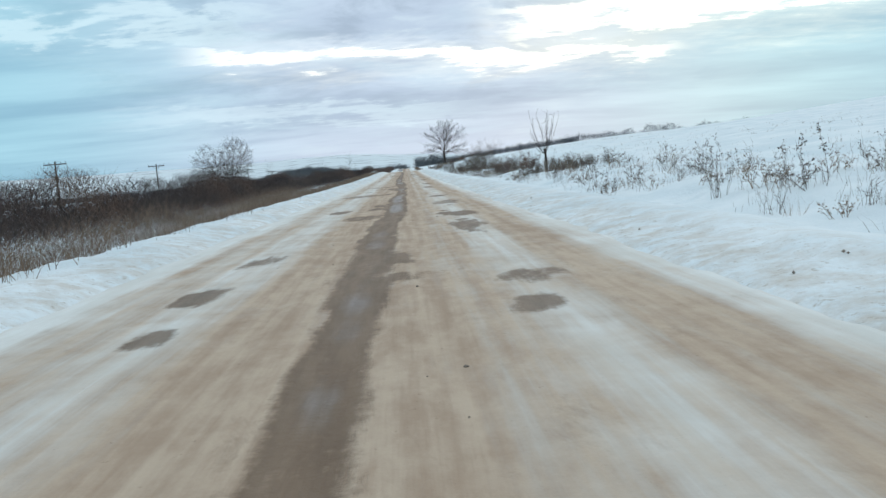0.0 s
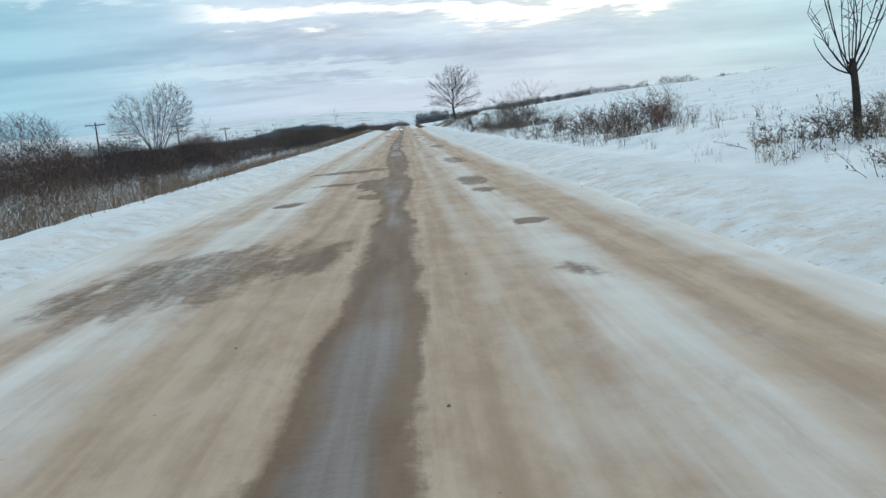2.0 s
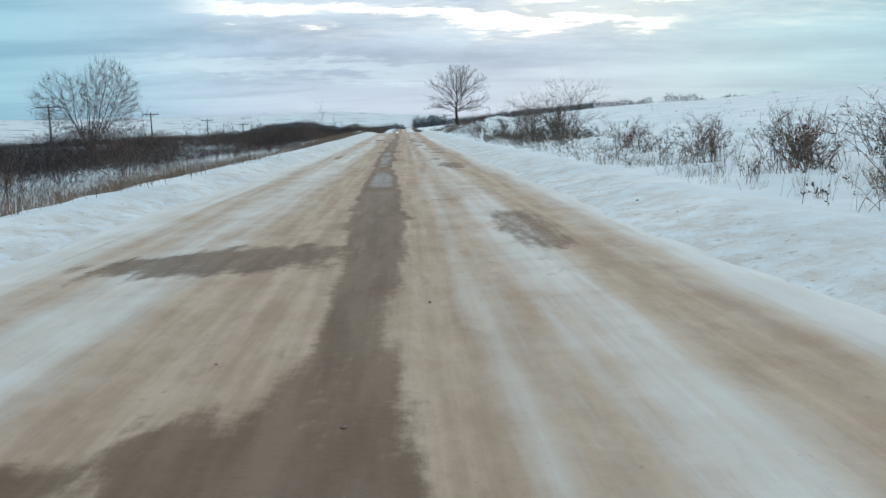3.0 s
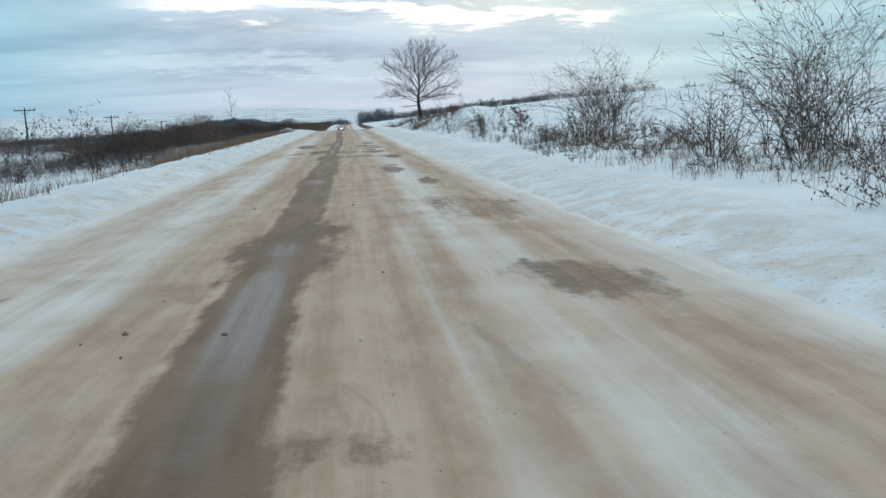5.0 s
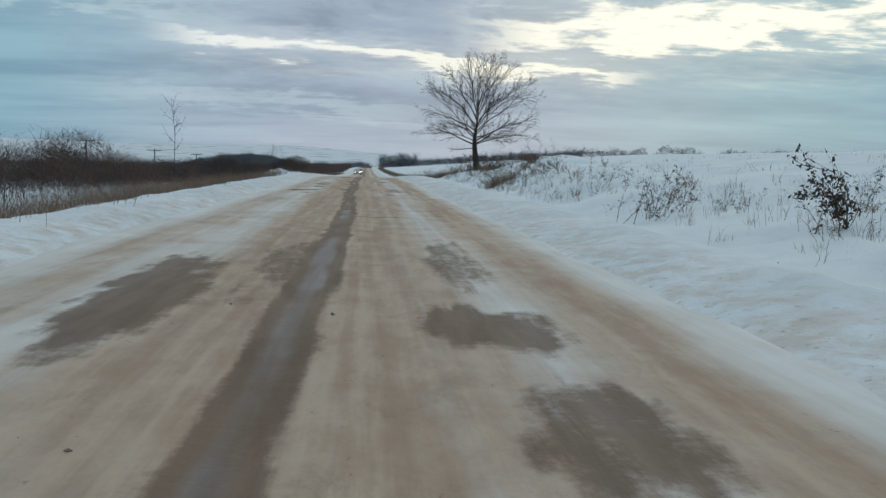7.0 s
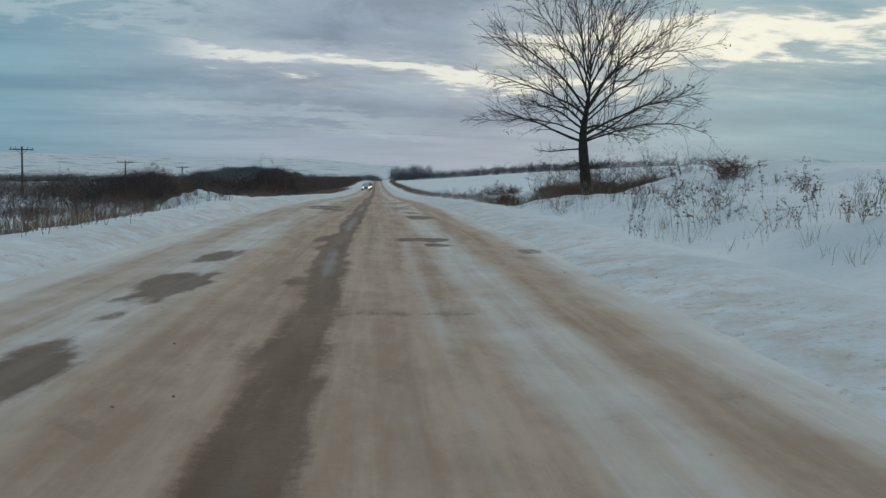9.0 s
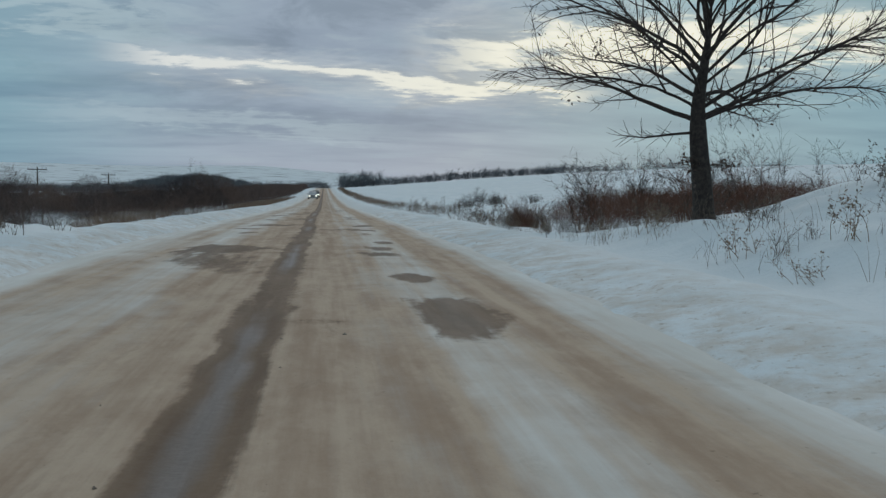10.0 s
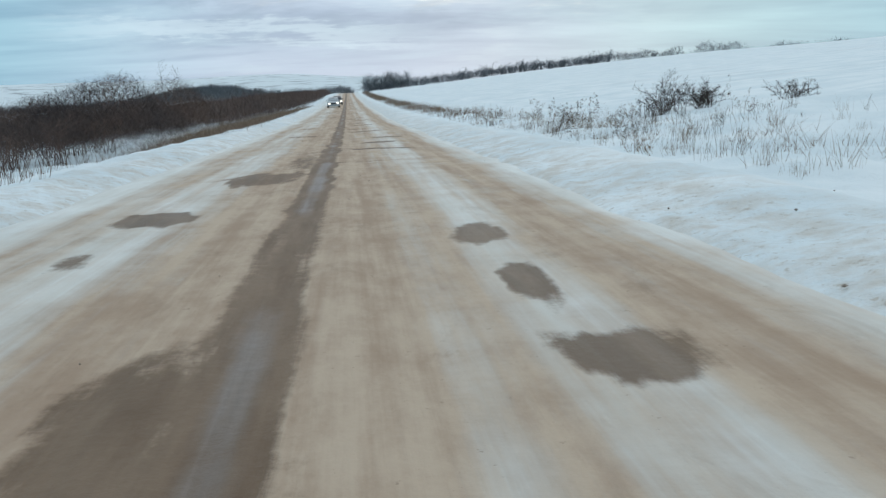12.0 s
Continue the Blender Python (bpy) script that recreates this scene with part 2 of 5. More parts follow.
def thing(name, me, label, category, group="", kind="", at=None):
    ob = tagged(new(name, me), label, category, group, kind)
    if at is not None:
        ob.matrix_basis = at
    return ob


def child(name, me, parent, label=""):
    ob = tagged(new(name, me), label)
    ob.parent = parent
    return ob


def tubes(segs, k=3, weld=False):
    """Tapered k-sided tubes along the segments (x0 y0 z0 x1 y1 z1 r0 r1). weld: one connected skin, each piece sharing the ring or a corner of the one it grows from."""
    s = np.asarray(segs, float).reshape(-1, 8)
    a, b = s[:, :3], s[:, 3:6]
    d = b - a
    d /= np.linalg.norm(d, axis=1, keepdims=True) + 1e-9
    ref = np.where(np.abs(d[:, 2:3]) < 0.9, [[0, 0, 1.0]], [[1.0, 0, 0]])
    u = np.cross(d, ref)
    u /= np.linalg.norm(u, axis=1, keepdims=True) + 1e-9
    v = np.cross(d, u)
    ang = np.arange(k) * 2 * np.pi / k
    ring = np.cos(ang)[None, :, None] * u[:, None] + np.sin(ang)[None, :, None] * v[:, None]
    lo = a[:, None] + ring * s[:, 6, None, None]
    hi = b[:, None] + ring * s[:, 7, None, None]
    verts = np.concatenate([lo, hi], 1).reshape(-1, 3)
    base = np.arange(len(s))[:, None, None] * 2 * k
    i = np.arange(k)
    quad = np.stack([i, (i + 1) % k, (i + 1) % k + k, i + k], -1)[None]
    faces = (base + quad).reshape(-1, 4)
    if not weld:
        return verts, faces
    remap = np.arange(len(verts))
    ends, used = {}, set()
    for j in range(len(s)):
        ends.setdefault(tuple(np.round(b[j], 5)), j)
    starts = {}
    for j in range(len(s)):
        key = tuple(np.round(a[j], 5))
        p = ends.get(key)
        if p is not None and key not in used and abs(s[j, 6] - s[p, 7]) < 0.3 * s[p, 7]:
            used.add(key)
            remap[j * 2 * k:j * 2 * k + k] = np.arange(k) + p * 2 * k + k
        elif p is not None:
            remap[j * 2 * k] = p * 2 * k + k
        elif key in starts:
            remap[j * 2 * k] = starts[key] * 2 * k
        else:
            starts[key] = j
    faces = remap[faces]
    keep, inv = np.unique(faces, return_inverse=True)
    return verts[keep], inv.reshape(faces.shape)


def leaves_mesh(points, size, rng):
    """Small bent leaf pairs of triangles at the points."""
    n = len(points)
    a = rng.normal(size=(n, 3))
    a /= np.linalg.norm(a, axis=1, keepdims=True)
    b = np.cross(a, rng.normal(size=(n, 3)))
    b /= np.linalg.norm(b, axis=1, keepdims=True) + 1e-9
    s = size * rng.uniform(0.6, 1.3, (n, 1))
    v = np.stack([points, points + a * s + b * s * 0.45, points + a * s * 2, points + a * s - b * s * 0.45], 1).reshape(-1, 3)
    f = np.arange(n)[:, None] * 4 + np.array([[0, 1, 2, 3]])
    return v, f


def colonise(roots, cloud, step, reach, kill, rounds, droop=0.0, seed=0, pull=(0, 0, 0)):
    """Grow branches from root chains into a cloud of points. Returns node places, parents."""
    rng = np.random.default_rng(seed)
    pos = [np.array(r, float) for r in roots[0]]
    par = list(roots[1])
    cloud = np.array(cloud, float)
    P = np.array(pos)
    dist = np.linalg.norm(cloud[:, None] - P[None], axis=2)
    near, nd = dist.argmin(1), dist.min(1)
    kids = np.zeros(200000, int)
    for _ in range(rounds):
        live = (nd < reach) & (kids[near] < 3)
        if not live.any():
            break
        ids = np.unique(near[live])
        fresh, fpar = [], []
        for i in ids:
            m = live & (near == i)
            d = cloud[m] - P[i]
            d = (d / (np.linalg.norm(d, axis=1, keepdims=True) + 1e-9)).sum(0)
            back = P[i] - P[par[i]] if par[i] >= 0 else np.array([0, 0, 1.0])
            d = d / (np.linalg.norm(d) + 1e-9) + 0.55 * back / (np.linalg.norm(back) + 1e-9) + rng.normal(size=3) * 0.10 + np.array(pull)
            d[2] -= droop
            fresh.append(P[i] + d / (np.linalg.norm(d) + 1e-9) * step)
            fpar.append(int(i))
            kids[i] += 1
        base = len(P)
        P = np.concatenate([P, fresh])
        par += fpar
        fr = np.array(fresh)
        dn = np.linalg.norm(cloud[:, None] - fr[None], axis=2)
        j, m = dn.argmin(1), dn.min(1)
        better = m < nd
        near = np.where(better, j + base, near)
        nd = np.where(better, m, nd)
        keep = nd > kill
        cloud, near, nd = cloud[keep], near[keep], nd[keep]
        if len(cloud) == 0:
            break
    return P, np.array(par)


def branch_segs(P, par, tip, power=2.3):
    """Segments with radii by the pipe rule; tip: the radius of the last twigs."""
    n = len(P)
    load = np.zeros(n)
    kids = np.bincount(par[par >= 0], minlength=n)
    load[kids == 0] = tip ** power
    for i in range(n - 1, -1, -1):
        if par[i] >= 0:
            load[par[i]] += load[i]
    r = np.maximum(load, tip ** power) ** (1 / power)
    i = np.nonzero(par >= 0)[0]
    r0 = np.minimum(r[par[i]], r[i] * 1.35)
    return np.column_stack([P[par[i]], P[i], r0, r[i]]), kids


def twiglets(P, par, kids, rng, length, radius, per, up=0.15):
    """Fine twigs round the young nodes."""
    i = np.nonzero((kids <= 1) & (par >= 0))[0]
    i = np.repeat(i, per)
    d = P[i] - P[par[i]]
    d /= np.linalg.norm(d, axis=1, keepdims=True) + 1e-9
    d = d + rng.normal(size=d.shape) * 0.55
    d[:, 2] += up
    d /= np.linalg.norm(d, axis=1, keepdims=True)
    L = length * rng.uniform(0.4, 1.2, (len(i), 1))
    mid = P[i] + d * L * 0.5
    end = mid + (d + rng.normal(size=d.shape) * 0.3) * L * 0.5
    r = np.full(len(i), radius)
    return np.concatenate([np.column_stack([P[i], mid, r, r * 0.8]), np.column_stack([mid, end, r * 0.8, r * 0.35])]), end


# ---------------------------------------------------------------- ground
def smooth01(x, a, b):
    t = np.clip((np.asarray(x, float) - a) / (b - a), 0, 1)
    return t * t * (3 - 2 * t)


def wave(x, y, seed=0):
    """Soft uneven swell between -1 and 1."""
    r = np.random.default_rng(seed)
    out = 0
    for k in range(5):
        fx, fy = r.uniform(0.5, 1.6, 2) * (1.45 ** k)
        a = r.uniform(0, 6.28, 2)
        th = r.uniform(0, 6.28)
        out = out + np.sin((x * math.cos(th) + y * math.sin(th)) * fx + a[0]) * np.cos((y * math.cos(th) - x * math.sin(th)) * fy + a[1]) * 0.55 / (1.25 ** k)
    return out * 0.5


MID = -0.55          # the middle of the road
LEFT, RIGHT = -3.65, 2.55


def right_edge(y):
    y = np.asarray(y, float)
    return RIGHT + 0.30 * wave(y * 0, y * 0.35, 3) + 0.12 * wave(y * 0, y * 1.7, 4)


def left_edge(y):
    y = np.asarray(y, float)
    return LEFT - 0.28 * wave(y * 0, y * 0.4, 11) - 0.12 * wave(y * 0, y * 1.6, 12)


def ground_z(x, y):
    x, y = np.broadcast_arrays(np.asarray(x, float), np.asarray(y, float))
    z = road_z(y)
    u = right_edge(y)
    # snow thrown to the verge, uneven and lumpy
    out_r = x - u
    berm_r = 0.20 * smooth01(out_r, 0.0, 1.6) * (1 + 0.35 * wave(x * 1.1, y * 0.8, 5)) + 0.06 * wave(x * 3.1, y * 2.2, 6) * smooth01(out_r, 0.1, 0.8) + 0.03 * wave(x * 7.3, y * 5.1, 26) * smooth01(out_r, 0.1, 0.8) * (1 - smooth01(x, 5, 7))
    ditch = -0.22 * smooth01(x, 4.3, 5.6) * (1 - smooth01(x, 5.6, 7.5))
    bank = (0.22 - 0.35 * smooth01(y, 56, 70) + 0.72 * smooth01(y, 118, 150) - 0.95 * smooth01(y - 0.9 * np.clip(x - 10, 0, 6), 185, 196) + 0.30 * smooth01(y, 210, 222)) * smooth01(x, 5.2, 8.2)
    bank = bank + (0.22 * wave(x * 0.35, y * 0.30, 7) + 0.12 * wave(x * 0.9, y * 0.8, 9)) * smooth01(x, 5.0, 7.0) * (1 - smooth01(x, 16, 30))
    bank = bank + (0.075 * wave(x * 2.3, y * 2.0, 31) + 0.03 * wave(x * 6.1, y * 4.7, 32)) * smooth01(x, 5.0, 7.0) * (1 - smooth01(x, 12, 18))
    knoll = 0.75 * np.exp(-((x - 14.2) / 2.6) ** 2 - ((y - 185) / 9.0) ** 2) - 0.32 * np.exp(-((x - 8.8) / 1.5) ** 2 - ((y - 187) / 6.0) ** 2)
    bank = bank + knoll + (0.13 * wave(x * 1.3, y * 1.1, 33) + 0.07 * wave(x * 3.0, y * 2.6, 34)) * np.exp(-((x - 11.5) / 3.5) ** 2 - ((y - 183) / 10.0) ** 2)
    slope = 0.074
    rise = slope * np.clip(x - 8, 0, 130) + 0.012 * np.clip(x - 138, 0, 260) + 0.6 * wave(x * 0.02, y * 0.016, 8) * smooth01(x, 25, 80)
    rise = rise + 0.0025 * np.clip(y - 300, 0, 330) * smooth01(x, 12, 90)
    right = berm_r + ditch + bank + rise
    v = left_edge(y)
    out_l = v - x
    berm_l = 0.19 * smooth01(out_l, 0.0, 1.1) * (1 + 0.4 * wave(x * 1.2, y * 0.9, 13)) + 0.07 * wave(x * 2.9, y * 2.4, 14) * smooth01(out_l, 0.1, 0.8) + 0.04 * wave(x * 7.1, y * 5.3, 27) * smooth01(out_l, 0.1, 0.8)
    fall = -0.78 * smooth01(-x, 4.8, 9.2) - 0.37 * smooth01(-x, 9.0, 22.0)
    far_l = -0.018 * np.clip(-x - 10, 0, 500)
    mound = 0.62 * np.exp(-((x + 7.2) / 1.4) ** 2 - ((y - 187) / 3.4) ** 2) * (1 + 0.55 * wave(x * 2.2, y * 2.0, 17) + 0.35 * wave(x * 5.5, y * 5.0, 18))
    left = berm_l + fall + far_l + mound + 0.18 * wave(x * 0.4, y * 0.35, 15) * smooth01(-x, 6.5, 9)
    z = z + np.where(x > MID, right, left)
    over = (x > v - 0.25) & (x < u + 0.25)
    return np.where(over, z - 0.05, z)


def axis(parts):
    out = [np.arange(a, b, s) for a, b, s in parts]
    return np.concatenate(out + [[parts[-1][1]]])


def grid(xs, ys, zfun):
    X, Y = np.meshgrid(xs, ys)
    V = np.stack([X, Y, zfun(X, Y)], -1).reshape(-1, 3)
    nx = len(xs)
    i = np.arange(len(ys) - 1)[:, None] * nx + np.arange(nx - 1)[None]
    F = np.stack([i, i + 1, i + 1 + nx, i + nx], -1).reshape(-1, 4)
    return V, F


def far_drop(x, y):
    """Broad hills at the far edge of the sheet."""
    d = np.hypot(x, y)
    hill = 105 * smooth01(d, 1500, 3600) * (0.12 + 0.88 * smooth01(-x, -500, 300)) * (1 + 0.25 * wave(x * 0.0022, y * 0.0018, 21))
    dip = -16 * smooth01(d, 700, 1500) * smooth01(-x, -250, 250)
    knoll = 8 * np.exp(-((x + 88) / 36) ** 2 - ((y - 765) / 45) ** 2)
    return hill + dip + knoll


xs = axis([(-3600, -400, 200), (-400, -100, 30), (-100, -30, 6), (-30, -12, 1.5), (-12, 12, 0.16), (12, 30, 0.9), (30, 100, 5), (100, 400, 20), (400, 3600, 200)])
ys = axis([(-300, -10, 20), (-10, 236, 0.3), (236, 330, 1.2), (330, 700, 8), (700, 4200, 120)])
V, Fq = grid(xs, ys, lambda x, y: ground_z(x, y) + far_drop(x, y))
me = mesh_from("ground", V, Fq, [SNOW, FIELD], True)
dirt = np.exp(-((V[:, 0] - 3.0) / 1.3) ** 2) + np.exp(-((V[:, 0] + 4.1) / 0.9) ** 2)
me.attributes.new("dirt", "FLOAT", "POINT").data.foreach_set("value", dirt.astype(np.float32))
cx = V[Fq[:, 0]]
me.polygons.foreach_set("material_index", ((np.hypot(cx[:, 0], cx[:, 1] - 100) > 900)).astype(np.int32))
thing("ground", me, "snow-covered ground rising into an open field", "ground", kind="structure")

# bare wet places in the packed snow: x, y, half width, half length
PATCHES_A = [
    (-2.13, 6.7, 0.19, 0.40), (0.965, 7.1, 0.21, 0.35), (1.21, 8.9, 0.35, 0.45), (-2.32, 9.2, 0.20, 0.60), (-0.12, 9.6, 0.14, 0.45), (-0.195, 11.9, 0.17, 0.65),
    (-2.15, 12.6, 0.35, 0.70), (1.18, 16.9, 0.36, 1.95), (1.25, 21.4, 0.42, 1.05), (-1.2, 22.6, 0.49, 1.25), (0.945, 23.1, 0.14, 0.20), (1.23, 26.1, 0.12, 0.35),
    (-2.09, 26.5, 0.28, 0.90), (-0.905, 27.1, 0.35, 0.65), (1.27, 28.4, 0.48, 1.40), (-0.88, 29.5, 0.30, 1.85), (1.22, 34.7, 0.37, 0.60), (1.21, 40.5, 0.12, 0.35),
    (-2.17, 42.0, 1.11, 1.95), (-1.02, 42.5, 0.34, 1.05), (1.31, 44.0, 0.18, 0.20), (1.31, 49.0, 0.22, 0.55), (-2.15, 49.2, 0.24, 0.40), (-0.8, 49.6, 0.21, 0.50)]
PATCHES_B = [
    (1.21, 51.5, 0.26, 1.25), (-0.89, 52.9, 0.24, 1.80), (-1.65, 53.6, 0.50, 0.40), (-1.79, 59.1, 1.25, 0.90), (1.44, 61.1, 0.35, 2.60), (-0.39, 63.2, 0.42, 2.55),
    (1.47, 77.7, 0.38, 2.60), (1.2, 83.0, 0.15, 0.40), (-0.565, 83.3, 0.34, 1.25), (1.64, 91.1, 0.45, 0.80), (3.3, 92.9, 0.15, 0.40), (-0.63, 93.7, 0.53, 2.60),
    (1.58, 96.5, 0.89, 1.70), (1.52, 101.9, 0.18, 1.15), (1.06, 106.5, 0.25, 1.95), (1.09, 108.2, 0.14, 0.25), (1.44, 113.9, 0.33, 1.50), (-0.685, 114.6, 0.38, 1.50),
    (0.44, 114.9, 0.74, 0.70), (-1.94, 115.5, 0.12, 0.25), (1.02, 118.4, 0.54, 1.20), (-1.93, 118.8, 0.20, 0.55), (0.005, 118.9, 0.41, 1.50), (-1.08, 119.7, 0.45, 1.95)]
PATCHES_C = [
    (0.93, 120.4, 0.15, 0.65), (1.16, 122.8, 0.35, 0.95), (0.94, 125.3, 0.48, 0.80), (-1.92, 126.9, 0.40, 2.60), (-0.815, 129.4, 0.42, 2.55), (1.07, 129.6, 0.39, 2.60),
    (0.84, 149.9, 0.18, 0.35), (-2.17, 150.6, 0.20, 0.30), (1.19, 153.1, 0.49, 0.55), (-2.36, 153.3, 0.52, 0.65), (-0.89, 154.3, 0.16, 0.60), (1.11, 155.1, 0.22, 0.95),
    (-2.15, 158.1, 0.23, 0.95), (-0.64, 158.7, 0.29, 0.65), (-2.16, 159.9, 0.12, 0.25), (-2.13, 162.1, 0.34, 1.25), (-0.905, 162.6, 0.12, 0.50), (-2.15, 165.4, 0.22, 0.90),
    (2.45, 166.8, 0.22, 0.40), (-0.79, 167.1, 0.12, 0.55), (1.03, 167.8, 0.20, 0.35), (-0.92, 168.8, 0.15, 0.55), (0.95, 168.9, 0.49, 0.45), (1.25, 178.0, 0.38, 1.20)]
PATCHES_D = [
    (1.13, 181.1, 0.24, 0.45), (-1.67, 183.7, 0.94, 1.40), (1, 185.1, 0.31, 0.45), (1.04, 186.4, 0.21, 0.50), (-1.8, 186.5, 0.76, 1.20), (1.23, 188.2, 0.19, 0.50),
    (1.1, 192.4, 0.17, 0.40), (-1.97, 192.8, 0.26, 0.35), (1.01, 194.7, 0.36, 0.50), (0.285, 195.3, 0.41, 0.25), (-2.12, 195.4, 0.42, 0.35), (1.21, 198.5, 0.32, 0.70),
    (-1.56, 198.8, 0.81, 0.90), (-2.08, 205.1, 0.41, 0.95), (-0.975, 207.4, 0.26, 1.05), (1.31, 207.8, 0.31, 0.30), (1.1, 209.5, 0.12, 0.60), (-2.33, 211.1, 0.12, 0.40),
    (1.15, 211.6, 0.21, 0.55), (-2.25, 213.8, 0.39, 0.60), (-1.52, 218.9, 0.60, 1.20), (-0.92, 222.8, 0.45, 2.60)]
PATCHES = PATCHES_A + PATCHES_B + PATCHES_C + PATCHES_D
rng = np.random.default_rng(4)
PATCHES.append((-2.69, 88.0, 0.11, 4.2))
PATCHES += [(MID + rng.choice([-1, 1]) * rng.uniform(0.6, 2.0), y, rng.uniform(0.3, 0.9), rng.uniform(0.2, 0.5)) for y in np.arange(227, 420, 3.6)]


# the bare strip along the middle: y, left edge, right edge
STRIP = [
    (-40, -.85, -.30), (6, -.82, -.30), (12, -.91, -.24), (19, -.90, -.24), (23, -.70, -.04), (30, -.72, -.02), (36, -.75, -.08), (40, -.55, .02),
    (45, -.52, .0), (48, -.52, -.13), (50, -.66, .0), (53, -.86, .08), (57, -.56, -.10), (60, -.66, .04), (67, -.85, -.04), (82, -.93, -.40),
    (85, -1.0, -.26), (91, -1.0, -.42), (99, -.97, -.34), (103, -1.05, -.31), (107, -.98, -.26), (112, -.86, -.30), (117, -.84, -.38), (122, -.80, -.35),
    (127, -.77, -.26), (140, -.66, -.20), (151, -.82, -.40), (156, -.80, -.27), (161, -.70, -.33), (166, -.88, -.40), (170, -.84, -.43), (177, -.82, -.32)]
STRIP += [
    (181, -.77, -.30), (188, -.76, -.29), (195, -.70, -.22), (203, -.74, -.31), (211, -.86, -.34), (216, -.78, -.31), (225, -.74, -.30), (232, -.70, -.24), (420, -.78, -.30), (900, -.8, -.3)]


def road_masks(x, y):
    """How wet and bare, and how sandy, the road is; and the middle strip's grey core, lightened for painted sky sheen.
    """
    ys_, le, ri = zip(*STRIP)
    fray = 0.07 * wave(x * 0.5, y * 1.3, 31) + 0.05 * wave(x * 2.0, y * 3.1, 33)
    mid = (np.interp(y, ys_, le) + np.interp(y, ys_, ri)) / 2
    half = (np.interp(y, ys_, ri) - np.interp(y, ys_, le)) / 2 + fray
    d = np.abs(x - mid - 0.03 * wave(y * 0, y * 0.9, 34))
    patchy = smooth01(wave(y * 0, y * 0.42, 35) + 0.4 * wave(y * 0, y * 1.5, 36), -0.35, 0.35)
    wet = (0.74 - 0.20 * (1 - patchy)) * (1 - smooth01(d, half - 0.08, half + 0.06))
    core = (0.12 + 0.88 * patchy) * (1 - smooth01(d, half - 0.24, half - 0.02))
    # damp fringe soaking out of the strip
    soak = 0.27 * (1 - smooth01(d, half + 0.02, half + 0.30)) * smooth01(wave(x * 0.3, y * 0.33, 37), -0.2, 0.5)
    wet = np.maximum(wet, soak)
    r = np.random.default_rng(39)
    for px, py, hw, hl in PATCHES:
        power, depth, skew = r.uniform(1.7, 3.4), r.uniform(0.42, 0.80), r.normal() * 0.5
        depth *= 1 - 0.42 * float(smooth01(hw * hl, 0.7, 2.2))
        near = np.nonzero(np.abs(y[:, 0] - py) < hl + 1.6)[0]
        if len(near) == 0:
            continue
        a, b = near[0], near[-1] + 1
        X, Y = x[a:b], y[a:b]
        wob = 0.30 * wave(X * 2.1 + py, Y * 1.0, 34) + 0.40 * wave(X * 6.0 + py, Y * 1.8, 39) + 0.34 * wave(X * 14, Y * 3.2, 40)
        qx = np.abs(X - px + 0.10 * wave(X * 0 + px, Y * 1.2, 35)) / (hw + 0.05)
        qy = np.abs(Y - py + skew * (X - px) + 0.35 * wave(X * 1.6, X * 0 + py, 36)) / (hl + 0.10)
        q = (qx ** power + qy ** power) ** (1 / power) + wob
        wet[a:b] = np.maximum(wet[a:b], depth * (1 - smooth01(q, 0.45, 1.35)))
    # thin cracks across the lanes
    r = np.random.default_rng(37)
    yc = 3.0
    while yc < 420:
        side, strength, reach = r.choice([-1, 1]), r.uniform(0.15, 0.42), r.uniform(0.9, 2.2)
        near = np.nonzero(np.abs(y[:, 0] - yc) < 1.5)[0]
        if len(near):
            a, b = near[0], near[-1] + 1
            X, Y = x[a:b] - MID, y[a:b]
            line = np.abs(Y - yc - 0.35 * wave(X * 1.2, X * 0 + yc, 38))
            wet[a:b] = np.maximum(wet[a:b], strength * (1 - smooth01(line, 0.08, 0.28)) * (1 - smooth01(X * side, reach * 0.7, reach)) * smooth01(X * side, -0.4, 0.0))
        yc += r.uniform(3.2, 8.5)
    drift = 0.07 * wave(y * 0, y * 0.12, 41)
    px, ps = zip(*LANES)
    sand = np.interp(x + drift, px, ps)
    sand = sand + (0.72 - sand) * 0.75 * smooth01(wave(x * 0.4, y * 0.10, 46) + 0.3 * wave(x * 0.8, y * 0.4, 47), -0.05, 0.55)
    edge_r = smooth01(x, 1.95 + 0.25 * wave(y * 0, y * 0.3, 42), 3.05 + 0.30 * wave(y * 0, y * 0.45, 43))
    edge_l = smooth01(-x, 2.95 + 0.2 * wave(y * 0, y * 0.33, 44), 3.75 + 0.2 * wave(y * 0, y * 0.5, 45))
    sand = sand * (1 - 0.72 * edge_r) * (1 - 0.55 * edge_l)
    return wet, sand, core


# sand trodden into the snow across the road: x, share
LANES = [
    (-4.7, .30), (-3.6, .42), (-3.2, .62), (-2.75, .64), (-2.5, .48), (-2.25, .40), (-1.95, .44), (-1.72, .68), (-1.5, .88), (-1.2, .98), (-.9, 1.0), (0, 1.0), (.3, .92),
    (.48, .66), (.58, .80), (.8, .72), (.95, .50), (1.2, .44), (1.42, .52), (1.6, .80), (1.9, .90), (2.15, .80), (2.5, .55), (3.6, .3)]


xs_r = np.arange(-4.7, 3.601, 0.10)
ys_r = axis([(-40, 240, 0.2), (240, 420, 0.5), (420, 900, 6)])


